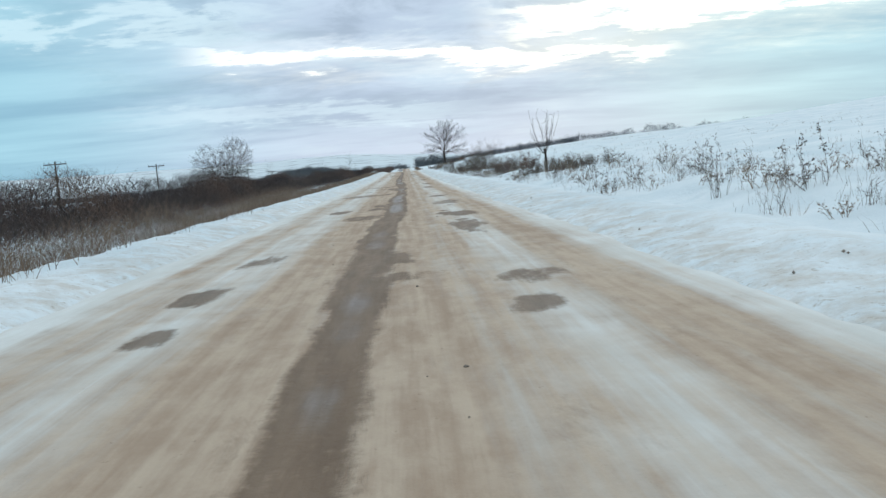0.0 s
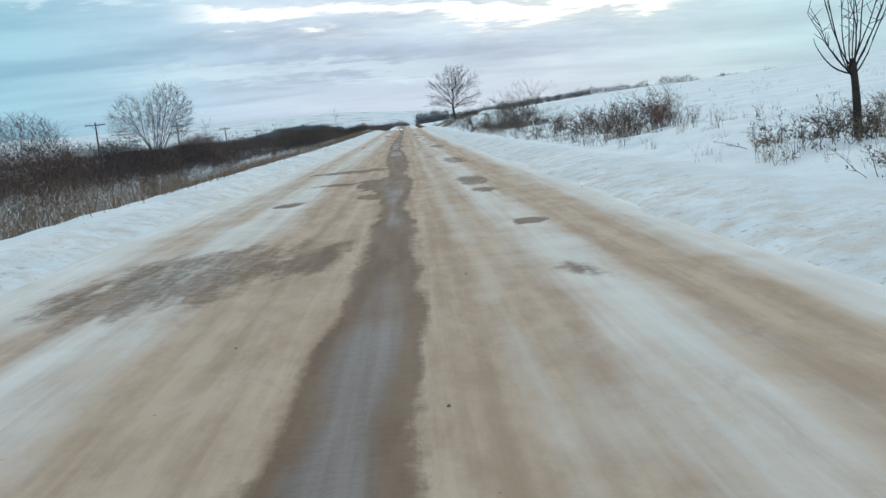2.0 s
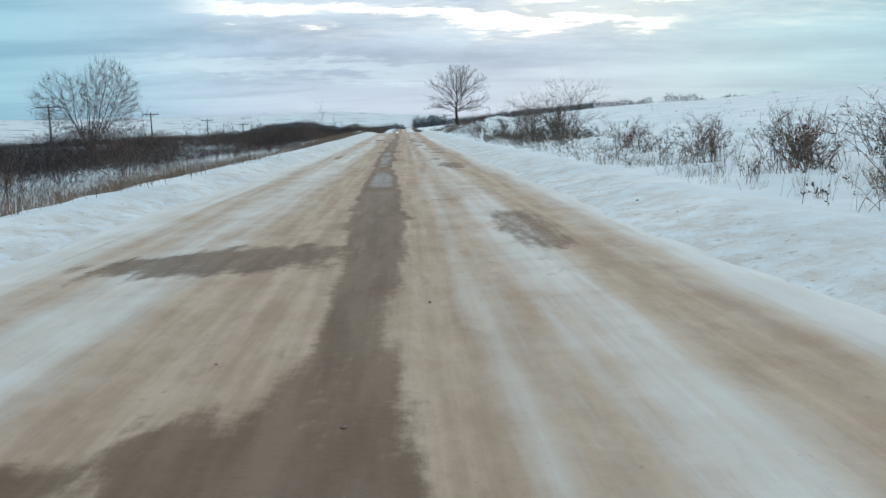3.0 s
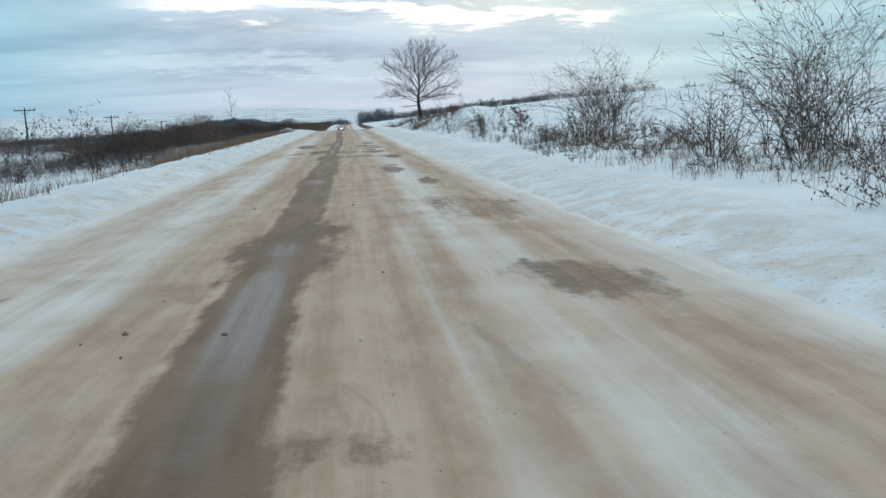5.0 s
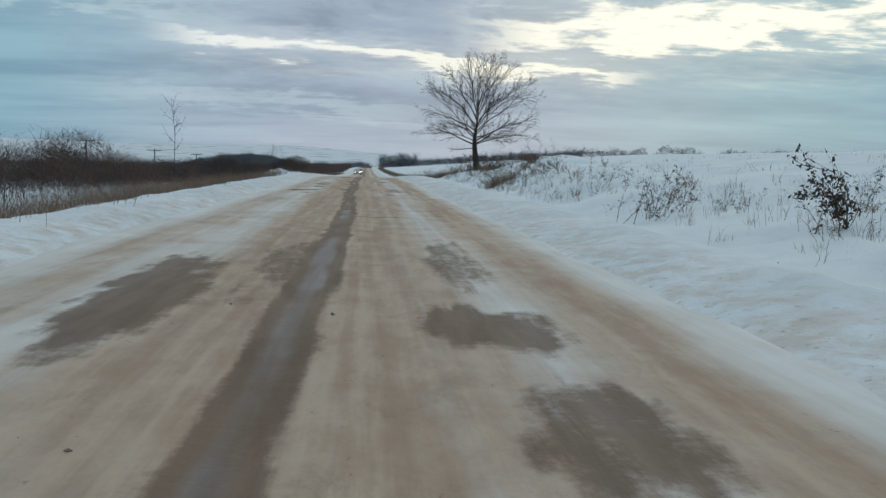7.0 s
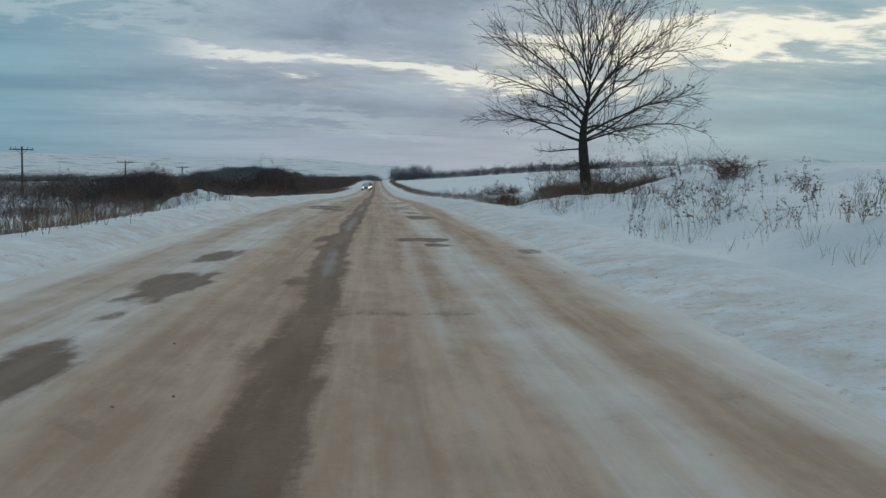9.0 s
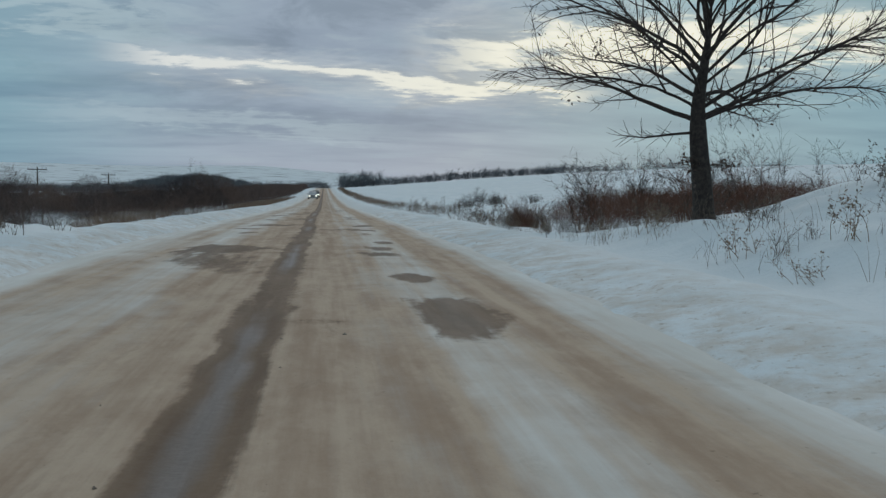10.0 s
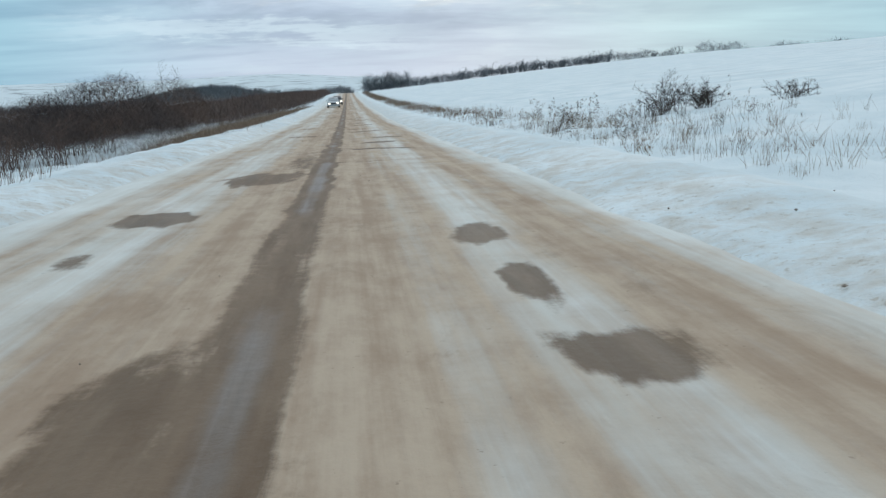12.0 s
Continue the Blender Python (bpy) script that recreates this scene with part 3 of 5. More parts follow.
def road_height(x, y):
    ruts = -0.018 * np.exp(-((np.abs(x - MID) - 0.75) / 0.25) ** 2) - 0.02 * np.exp(-((x - MID) / 0.3) ** 2)
    edge = -0.12 * smooth01(x - right_edge(y), 0.15, 0.5) - 0.12 * smooth01(left_edge(y) - x, 0.15, 0.5)
    return road_z(y) + ruts + 0.012 * wave(x * 1.4, y * 0.7, 51) + edge


V, Fq = grid(xs_r, ys_r, road_height)
X, Y = np.meshgrid(xs_r, ys_r)
wet, sand_m, core_m = road_masks(X, Y)
me = mesh_from("road", V, Fq, ROAD, True)
me.attributes.new("wet", "FLOAT", "POINT").data.foreach_set("value", wet.ravel().astype(np.float32))
me.attributes.new("core", "FLOAT", "POINT").data.foreach_set("value", core_m.ravel().astype(np.float32))
me.attributes.new("sand", "FLOAT", "POINT").data.foreach_set("value", sand_m.ravel().astype(np.float32))
thing("road", me, "straight country road under packed sandy snow with wet bare patches", "road", kind="structure")


def on_ground(x, y, sink=0.03):
    return float(ground_z(x, y)) - sink


# ---------------------------------------------------------------- the big roadside oak
def ellipsoid(n, rng, centre, radii, hollow=0.0, cut=-1.0):
    out = []
    while len(out) < n:
        p = rng.uniform(-1, 1, 3)
        q = np.linalg.norm(p)
        if hollow < q < 1 and p[2] > cut:
            out.append(p)
    return np.array(out) * radii + centre


def curve_segs(p, d, length, r0, r1, n, rng, bend=(0, 0, 0), jitter=0.08):
    """A bending stem as a chain of segments."""
    p, d, out = np.array(p, float), np.array(d, float), []
    for i in range(n):
        d = d / np.linalg.norm(d)
        q = p + d * length / n
        out.append((*p, *q, r0 + (r1 - r0) * i / n, r0 + (r1 - r0) * (i + 1) / n))
        p, d = q, d + np.array(bend) / n + rng.normal(size=3) * jitter
    return out


def big_oak(x, y):
    """A straight trunk that fans into near-straight limbs, each feathered with branches and fine twigs."""
    rng = np.random.default_rng(7)
    centre, radii = np.array([0.1, 0, 5.9]), np.array([5.0, 4.8, 4.35])

    def reach(p, d):
        """How far from p along d the rounded crown goes."""
        q, e = (p - centre) / radii, d / radii
        aa, bb, cc = e @ e, q @ e, q @ q - 1
        root_ = bb * bb - aa * cc
        return (-bb + math.sqrt(root_)) / aa if root_ > 0 and cc < 0 else 0.4

    def stem(p, d, length, r0, r1, step, lift, jitter):
        n = max(3, int(length / step))
        return curve_segs(p, d, length, r0, r1, n, rng, (0, 0, lift), jitter)

    def side_way(d, spread_, turn):
        """A way that leaves d at an angle, turned round it."""
        u = np.cross(d, (0.3, 0.2, 1.0))
        u /= np.linalg.norm(u) + 1e-9
        v = np.cross(d, u)
        w_ = d * math.cos(spread_) + (u * math.cos(turn) + v * math.sin(turn)) * math.sin(spread_)
        return w_ / np.linalg.norm(w_)

    root = tagged(new("oak_tree"), "bare spreading oak with a few dead leaves, on the snowy verge", "tree")
    root.matrix_basis = pose(x, y, on_ground(x, y, 0.10))
    trunk, p = [], np.array([0.0, 0, 0])
    for i in range(26):
        z = i * 0.27
        q = np.array([-0.26 * math.sin(min((z + .27) / 3.2, 1) * 1.57) + 0.08 * max(0, z - 2.9) + 0.03 * math.sin(z * 1.7), 0.04 * math.sin(z * 1.1), z + 0.27])
        r0, r1 = [0.27 * (1 - 0.10 * h) if h < 2.6 else 0.19 * max(0.07, 1 - (h - 2.6) / 3.3) for h in (z, z + 0.27)]
        if z < 0.6:
            r0 *= 1 + 0.5 * (1 - z / 0.6) ** 2
            r1 *= 1 + 0.5 * max(0, 1 - (z + .27) / 0.6) ** 2
        trunk.append((*p, *q, r0, r1))
        p = q
    child("trunk", mesh_from("oak_trunk", *tubes(trunk, 10, True), BARK, True), root)
    fine, tips = [], []
    count = 32
    for k in range(count):
        share = k / (count - 1)
        foot = np.array(trunk[int(9 + share * 11.5)][3:6])
        a = k * 2.39996 + 0.2 + rng.normal() * 0.15
        rise = math.asin(min(0.995, 0.34 + 0.65 * share)) + rng.normal() * 0.10
        d = np.array([math.cos(a) * math.cos(rise), math.sin(a) * math.cos(rise), math.sin(rise)])
        length = reach(foot, d) * rng.uniform(0.86, 1.03)
        r0 = 0.058 * (1 - 0.45 * share) * rng.uniform(0.7, 1.25)
        limb = stem(foot, d, length, r0, 0.009, 0.30, -0.10 if share < 0.35 else -0.28, 0.085)
        whole = list(limb)
        for j, seg in enumerate(limb[2:], 2):
            part_ = j / len(limb)
            if part_ < 0.4 and rng.random() < 0.55:
                continue
            for _ in range(int(rng.integers(1, 3))):
                way = np.array(seg[3:6]) - np.array(seg[:3])
                way /= np.linalg.norm(way)
                e = side_way(way, rng.uniform(0.40, 0.80), rng.uniform(0, 6.28))
                e[2] += 0.12
                start = np.array(seg[3:6])
                far = min(reach(start, e / np.linalg.norm(e)) * rng.uniform(0.75, 1.02), rng.uniform(0.8, 2.4) * (1.2 - 0.6 * part_))
                if far < 0.25:
                    continue
                bough = stem(start, e, far, min(0.019, seg[7] * 0.65), 0.006, 0.24, 0.0, 0.10)
                whole += bough
                for i, b_ in enumerate(bough):
                    for _ in range((1 if part_ < 0.5 else 2) if i < len(bough) - 1 else 3):
                        w2 = np.array(b_[3:6]) - np.array(b_[:3])
                        w2 /= np.linalg.norm(w2)
                        g = side_way(w2, rng.uniform(0.35, 0.8), rng.uniform(0, 6.28))
                        g[2] += 0.10
                        twig = stem(b_[3:6], g, rng.uniform(0.2, 0.6), 0.0052, 0.0028, 0.17, 0.0, 0.13)
                        fine += twig
                        tips.append(twig[-1][3:6])
        child("limb", mesh_from("oak_limb", *tubes(whole, 5, True), BARK, True), root)
    child("crown", mesh_from("oak_twigs", *tubes(fine, 3), TWIG), root, "dense fine bare twigs")["kind"] = "stuff"
    low = np.array(trunk[8][3:6])
    bough = curve_segs(low, (-1, -0.15, -0.06), 2.0, 0.04, 0.012, 12, rng, (0, 0, 0.0), 0.07)
    for q in bough[3:]:
        for _ in range(3):
            bough = bough + curve_segs(q[3:6], rng.normal(size=3) * 0.7 + (-0.9, 0, 0.3), rng.uniform(0.2, 0.5), 0.008, 0.004, 3, rng)
    child("limb", mesh_from("oak_low_bough", *tubes(bough, 5, True), BARK, True), root)
    sprig = []
    for side in (-1, -1, -1, 1, 1):
        sprig += curve_segs(np.array(trunk[5][3:6]), (side, -0.3, rng.uniform(0.0, 0.5)), rng.uniform(0.5, 0.95), 0.012, 0.005, 5, rng)
    child("limb", mesh_from("oak_sprig", *tubes(sprig, 4, True), TWIG, True), root, "thin leafy sprigs low on the trunk")
    tips = np.array(tips)
    pick = tips[rng.random(len(tips)) < 0.05]
    pts = np.repeat(pick, 3, 0) + rng.normal(size=(len(pick) * 3, 3)) * 0.06
    sp = np.array(sprig)[:, 3:6]
    low_pts = np.repeat(sp[2:], 6, 0) + rng.normal(size=(6 * len(sp) - 12, 3)) * 0.07
    child("foliage", mesh_from("oak_leaves", *leaves_mesh(np.concatenate([pts, low_pts]), 0.055, rng), LEAF), root, "few shrivelled brown leaves")["kind"] = "stuff"


big_oak(9.1, 189.7)


# ---------------------------------------------------------------- smaller trees
def pollarded_sapling(x, y):
    """A thin trunk with a knobbly head and long upright shoots."""
    rng = np.random.default_rng(16)
    root = tagged(new("pollarded_sapling"), "young bare pollarded tree with upright shoots above snow", "tree")
    root.matrix_basis = pose(x, y, on_ground(x, y, 0.08))
    trunk = curve_segs((0, 0, 0), (-0.02, 0, 1), 1.35, 0.08, 0.06, 9, rng, jitter=0.03)
    top = np.array(trunk[-1][3:6])
    child("trunk", mesh_from("sapling_trunk", *tubes(trunk + [(*(top - (0, 0, .12)), *(top + (0, 0, .12)), .085, .05)], 9), BARK, True), root)
    for k in range(14):
        a = k * 2.4 + rng.normal() * 0.2
        out = rng.uniform(0.25, 1.0)
        segs = curve_segs(top + (0, 0, rng.uniform(-0.25, 0.1)), (math.cos(a) * out, math.sin(a) * out * 0.7, 0.8), rng.uniform(1.3, 2.75), 0.015, 0.0045, 10, rng, (0, 0, 1.7), 0.08)
        for q in segs[3:]:
            if rng.random() < 0.75:
                segs = segs + curve_segs(q[3:6], rng.normal(size=3) * (0.7, 0.7, 0.3) + (0, 0, 0.8), rng.uniform(0.12, 0.4), 0.007, 0.004, 3, rng)
        child("shoot", mesh_from("shoot", *tubes(segs, 5, True), TWIG), root)
    side = curve_segs(top - (0, 0, 0.15), (-1, 0.1, 0.25), 1.0, 0.02, 0.005, 8, rng, (0, 0, 0.2), 0.12)
    child("shoot", mesh_from("side_shoot", *tubes(side, 5, True), TWIG), root)


pollarded_sapling(8.1, 49.3)
def willow(x, y):
    """A short stool that fans into two rounded crowns of upright limbs."""
    rng = np.random.default_rng(25)
    nodes, par = [(0, 0, i * 0.3) for i in range(5)], [-1, 0, 1, 2, 3]
    for k in range(15):
        side = -1 if k % 5 < 2 else 1
        a, out = rng.uniform(-0.6, 0.6), rng.uniform(0.05, 0.75)
        d = np.array([side * out, a * out, 1.0])
        p, last = np.array(nodes[4]), 4
        for i in range(int(rng.uniform(13, 17) * (0.85 if side < 0 else 1.0))):
            d = d / np.linalg.norm(d) + rng.normal(size=3) * 0.07 + np.array([0, 0, 0.05])
            p = p + d / np.linalg.norm(d) * 0.36
            nodes.append(tuple(p))
            par.append(last)
            last = len(nodes) - 1
    cloud = np.concatenate([ellipsoid(520, rng, (-2.1, 0, 4.9), (2.3, 2.0, 2.6), 0.2, -0.85), ellipsoid(720, rng, (1.7, 0, 5.4), (2.5, 2.2, 3.0), 0.2, -0.85)])
    P, par = colonise((nodes, par), cloud, 0.30, 1.6, 0.36, 60, droop=-0.35, seed=26)
    segs, kids = branch_segs(P, par, 0.0085, 2.15)
    root = tagged(new("willow_tree"), "bare twin-crowned willow standing in dark brush", "tree")
    root.matrix_basis = pose(x, y, on_ground(x, y, 0.1))
    low = segs[:, 5] < 1.25
    child("trunk", mesh_from("willow_trunk", *tubes(segs[low], 8, True), GREY_TWIG, True), root)
    tw, _ = twiglets(P, par, kids, rng, 0.8, 0.0055, 6, 0.5)
    child("crown", mesh_from("willow_crown", *tubes(np.concatenate([segs[~low], tw]), 3), GREY_TWIG), root)["kind"] = "stuff"


willow(-25.5, 123.5)


# ---------------------------------------------------------------- shrubs
def shrub_segs(seed, stems, height, spread, tip, dens=1.0, arch=0.0, kink=0.17, joints=6):
    """A clump of branching stems from one foot."""
    rng = np.random.default_rng(seed)
    stems_out = []
    for _ in range(stems):
        out = []
        stems_out.append(out)
        a, lean = rng.uniform(0, 6.28), abs(rng.normal()) * 0.5 * spread / height
        p = np.array([rng.normal() * spread * 0.2, rng.normal() * spread * 0.2, 0])
        d = np.array([math.cos(a) * lean, math.sin(a) * lean, 1.0])
        L = height * rng.uniform(0.55, 1.05)
        n = joints
        r = tip * rng.uniform(1.7, 2.8)
        for i in range(n):
            d = d / np.linalg.norm(d)
            q = p + d * L / n
            out.append((*p, *q, r * (1 - i / n * 0.75), r * (1 - (i + 1) / n * 0.75)))
            if i >= 1:
                for _ in range(rng.poisson(11.4 / joints * dens)):
                    b = d + rng.normal(size=3) * 0.75
                    b[2] = abs(b[2]) * 0.8 + 0.1
                    b /= np.linalg.norm(b)
                    l2 = L * rng.uniform(0.12, 0.30)
                    m = q + b * l2 * 0.5
                    e = m + (b + rng.normal(size=3) * 0.35) * l2 * 0.5
                    out.append((*q, *m, tip * 0.9, tip * 0.75))
                    out.append((*m, *e, tip * 0.75, tip * 0.4))
                    for _ in range(rng.poisson(1.2 * dens)):
                        g = b + rng.normal(size=3) * 0.8
                        g /= np.linalg.norm(g)
                        out.append((*m, *(m + g * l2 * 0.45), tip * 0.6, tip * 0.35))
            p = q
            d = d + rng.normal(size=3) * kink + np.array([math.cos(a), math.sin(a), -0.7]) * arch * (i / n)
    return [np.array(o) for o in stems_out]


def moved(segs, x, y, z, turn, size):
    s = segs.copy()
    c, n = math.cos(turn) * size, math.sin(turn) * size
    for k in (0, 3):
        px, py = s[:, k].copy(), s[:, k + 1].copy()
        s[:, k], s[:, k + 1], s[:, k + 2] = px * c - py * n + x, px * n + py * c + y, s[:, k + 2] * size + z
    s[:, 6:] *= min(1.15, max(0.85, size))
    return s


def shrub(x, y, height, spread, seed, stems, mat, label, tip=0.007, dens=1.0, arch=0.1, leaves=0, kink=0.17, joints=6, leaf=0.035):
    root = tagged(new("roadside_shrub"), label, "shrub", "shrubs along the road")
    root.matrix_basis = pose(x, y, on_ground(x, y, 0.06))
    stem_list = shrub_segs(seed, stems, height, spread, tip, dens, arch, kink, joints)
    for st in stem_list:
        child("stem", mesh_from("shrub_stem", *tubes(st, 3, True), mat), root)
    if leaves:
        segs = np.concatenate(stem_list)
        rng = np.random.default_rng(seed)
        pick = segs[rng.integers(0, len(segs), leaves), 3:6]
        child("foliage", mesh_from("shrub_leaves", *leaves_mesh(pick + rng.normal(size=pick.shape) * 0.015, leaf, rng), LEAF), root, "withered leaves and seed heads")["kind"] = "stuff"
    return root


shrub(9.6, 117, 3.4, 2.3, 61, 60, WEED, "tall tangled bare shrub on the snowy bank", 0.0046, 1.5, 0.10, 420, 0.22, 10)
shrub(9.7, 102, 3.6, 2.4, 62, 58, WEED, "tall arching bare shrub with snow at its foot", 0.0046, 1.5, 0.14, 420, 0.22, 10)
shrub(7.6, 112.5, 1.2, 1.6, 64, 24, WEED, "low tangled bare shrub at the foot of a taller one", 0.006, 1.0, 0.2, 80)
shrub(8.0, 103.5, 1.7, 1.5, 63, 26, WEED, "low tangled bare shrub beside a taller one", 0.006, 1.0, 0.2, 60)
for k, (x, y, h) in enumerate([(7.0, 100.5, .9), (7.9, 99.5, 1.2), (8.9, 99.0, 1.3), (10.2, 99.4, 1.0), (11.0, 101, .9), (7.1, 104.8, .8), (8.6, 106.5, 1.1), (10.8, 104.5, .9), (7.4, 109, .9), (8.5, 113.8, 1.1), (10.6, 114.2, .9), (11.2, 118, .8), (7.3, 116, .8), (8.2, 119.5, 1.0)]):
    shrub(x, y, h, 1.3, 260 + k, 22, (WEED, TWIG, BRUSH)[k % 3], "low bramble tangle in snow at a shrub's foot", 0.0036, 1.3, 0.22, 110, 0.24, 8, 0.028)
for k, (x, y, h) in enumerate([(7.2, 62.5, 1.3), (8.0, 63.5, 1.6), (8.9, 64.5, 1.9), (9.6, 66, 1.8), (7.4, 66.5, 1.2), (8.3, 68.5, 1.5), (9.2, 71, 1.7), (7.8, 73, 1.3), (8.8, 76, 1.5), (10.2, 69, 1.6), (8.0, 80, 1.3), (9.2, 86, 1.6)]):
    shrub(x, y, h * 0.85, 1.3, 70 + k, 30, (BRUSH, WEED, RED_BRUSH)[k % 3], "low brown leafless shrub in snow", 0.0042, 1.2, 0.15, 60)
for k, (x, y, h) in enumerate([(7.3, 49.0, .7), (7.9, 48.2, .9), (8.7, 48.6, .8), (8.4, 50.2, .8), (9.3, 49.6, .9), (7.0, 50.4, .6), (10.2, 48.4, .8), (9.4, 47.0, .7)]):
    shrub(x, y, h, 1.1, 280 + k, 26, (BRUSH, STRAW, WEED)[k % 3], "low brown shrub round a sapling's foot", 0.0032, 1.3, 0.15, 90, 0.2, 7, 0.022)
for k, (x, y, h) in enumerate([(8.6, 46, .8), (7.2, 47.5, .6), (9.6, 44.5, .7), (7.4, 41.8, 1.0), (8.1, 41.2, .9), (9.6, 40.5, .8)]):
    shrub(x, y, h, 1.0, 80 + k, 30, WEED, "small dead shrub sticking out of snow", 0.0035, 1.2, 0.1, 60)
for k, (x, y, h) in enumerate([(10.4, 194, 1.9), (11.8, 196, 2.3), (13.0, 199, 2.6), (14.6, 198, 2.2), (12.2, 202, 2.9), (10.6, 203.5, 2.4), (15.8, 203, 2.1), (11.4, 206, 3.0), (13.8, 207, 1.8)]):
    shrub(x, y, h, 1.5, 90 + k, 20, (RED_BRUSH, TWIG, RED_BRUSH)[k % 3], "leggy reddish bare shrub behind the oak", 0.0048, 1.3, 0.2, 40)
for k, (x, y, h) in enumerate([(10.6, 233, 1.0), (11.6, 234.5, 1.4), (12.6, 234, 1.1), (13.4, 236, .9), (15.5, 233, .8)]):
    shrub(x, y, h, 1.3, 110 + k, 34, TWIG, "dark tangled shrub at the field's edge", 0.0042, 1.4, 0.2, 80)
shrub(7.3, 90.7, 1.7, 1.0, 122, 30, WEED, "tall tangled dead shrub beside the road", 0.0038, 1.3, 0.15, 90, 0.2, 8)
shrub(7.2, 131.6, 1.35, 0.7, 123, 5, WEED, "dark leafy dead plant leaning in snow", 0.004, 1.0, 0.3, 620, 0.16, 8, 0.042)
shrub(9.6, 131.7, 1.2, 1.0, 124, 8, WEED, "dark leafy dead plant on the snowy bank", 0.004, 1.0, 0.2, 760, 0.16, 8, 0.042)
shrub(6.8, 122.4, 1.5, 0.5, 125, 3, WEED, "tall dark seeding stalks by the road", 0.004, 1.0, 0.1, 420, 0.1, 8, 0.034)
shrub(8.4, 126.5, 0.8, 0.8, 126, 8, WEED, "dark leafy dead plant in deep snow", 0.0035, 1.0, 0.2, 420, 0.16, 8, 0.036)
shrub(12.1, 182, 0.95, 1.2, 120, 60, RED_BRUSH, "dark arching shrub on the snowy bank", 0.004, 1.5, 0.7, 60)
for k, (x, y, h) in enumerate(((15.2, 201.5, 2.9), (16.3, 202.5, 3.3), (17.2, 201.8, 3.0), (18.4, 203, 3.4), (19.6, 202, 2.8), (8.6, 198, 2.3), (9.8, 201, 2.4), (20.5, 201, 2.6))):
    shrub(x, y, h, 0.8, 220 + k, 5, TWIG, "thin bare saplings above the reddish undergrowth", 0.006, 1.2, 0.1)
shrub(13.5, 128, 1.1, 0.9, 121, 18, WEED, "dark leafy weed shrub on the snowy bank", 0.007, 1.0, 0.1, 120)


# ---------------------------------------------------------------- weeds and grass on the bank
def weed(seed, stems, height, mat, leafy, label):
    """One dead weed: its stalks and their seed heads."""
    root = tagged(new("dead_weed"), label, "weed", "weeds on the bank")
    rng = np.random.default_rng(seed)
    heads = []
    for st in shrub_segs(seed, stems, height, height * 1.1, 0.0024, 0.9, 0.14, 0.11):
        k = max(2, int(leafy / stems))
        heads.append(st[rng.integers(0, len(st), k), 3:6] + rng.normal(size=(k, 3)) * 0.012)
        child("stalk", mesh_from("stalk", *tubes(st, 3, True), mat), root)
    child("seed_head", mesh_from("seed_head", *leaves_mesh(np.concatenate(heads), 0.023, rng), mat), root)["kind"] = "stuff"
    return root


DRY, PALE = "dry brown seeding weed in snow", "straw-coloured dry weed clump in snow"
WEEDS = [weed(130 + k, *w) for k, w in enumerate(
    [(6, .55, WEED, 120, DRY), (7, .75, WEED, 200, DRY), (4, .95, WEED, 200, DRY), (9, .42, STRAW, 90, PALE), (8, .62, STRAW, 110, PALE), (2, 1.1, WEED, 160, DRY), (9, .55, STRAW, 100, PALE)])]
rng = np.random.default_rng(140)
spots = []
while len(spots) < 215:
    y = rng.uniform(8, 244)
    x = 5.4 + abs(rng.normal()) * 2.4 + 0.5 * float(wave(0, y * 0.2, 141))
    if 50.5 < y < 61 and x > 5.2 and rng.random() < 0.92:
        continue
    if 138 < y < 152 and rng.random() < 0.5:
        continue
    spots.append((x, y))
spots += [(6.6 + 6.5 * rng.random() ** 1.3, rng.uniform(168, 197)) for _ in range(46)]
spots += [(5.6 + 2.6 * rng.random(), rng.uniform(154, 163)) for _ in range(12)]
for i, (x, y) in enumerate(spots):
    k = i % len(WEEDS)
    m = Matrix.Translation((x, y, on_ground(x, y, 0.03))) @ Matrix.Rotation(rng.uniform(0, 6.28), 4, "Z") @ Matrix.Rotation(rng.normal() * 0.12, 4, "X")
    if i < len(WEEDS):
        WEEDS[k].matrix_basis = m
    else:
        copy_thing(WEEDS[k], m @ Matrix.Scale(rng.uniform(0.7, 1.2), 4))


# how far dead growth covers the verge on the low side: y, share
VERGE_RUN = [(0, .88), (28, .88), (45, .8), (58, .7), (80, .65), (92, .3), (117, .24), (125, .9), (170, .75), (180, .3), (193, .35), (199, .95), (205, .5), (209, .06), (234, .08), (240, .9), (300, 1), (700, 1)]


def verge_cover(y):
    return np.interp(y, *zip(*VERGE_RUN))


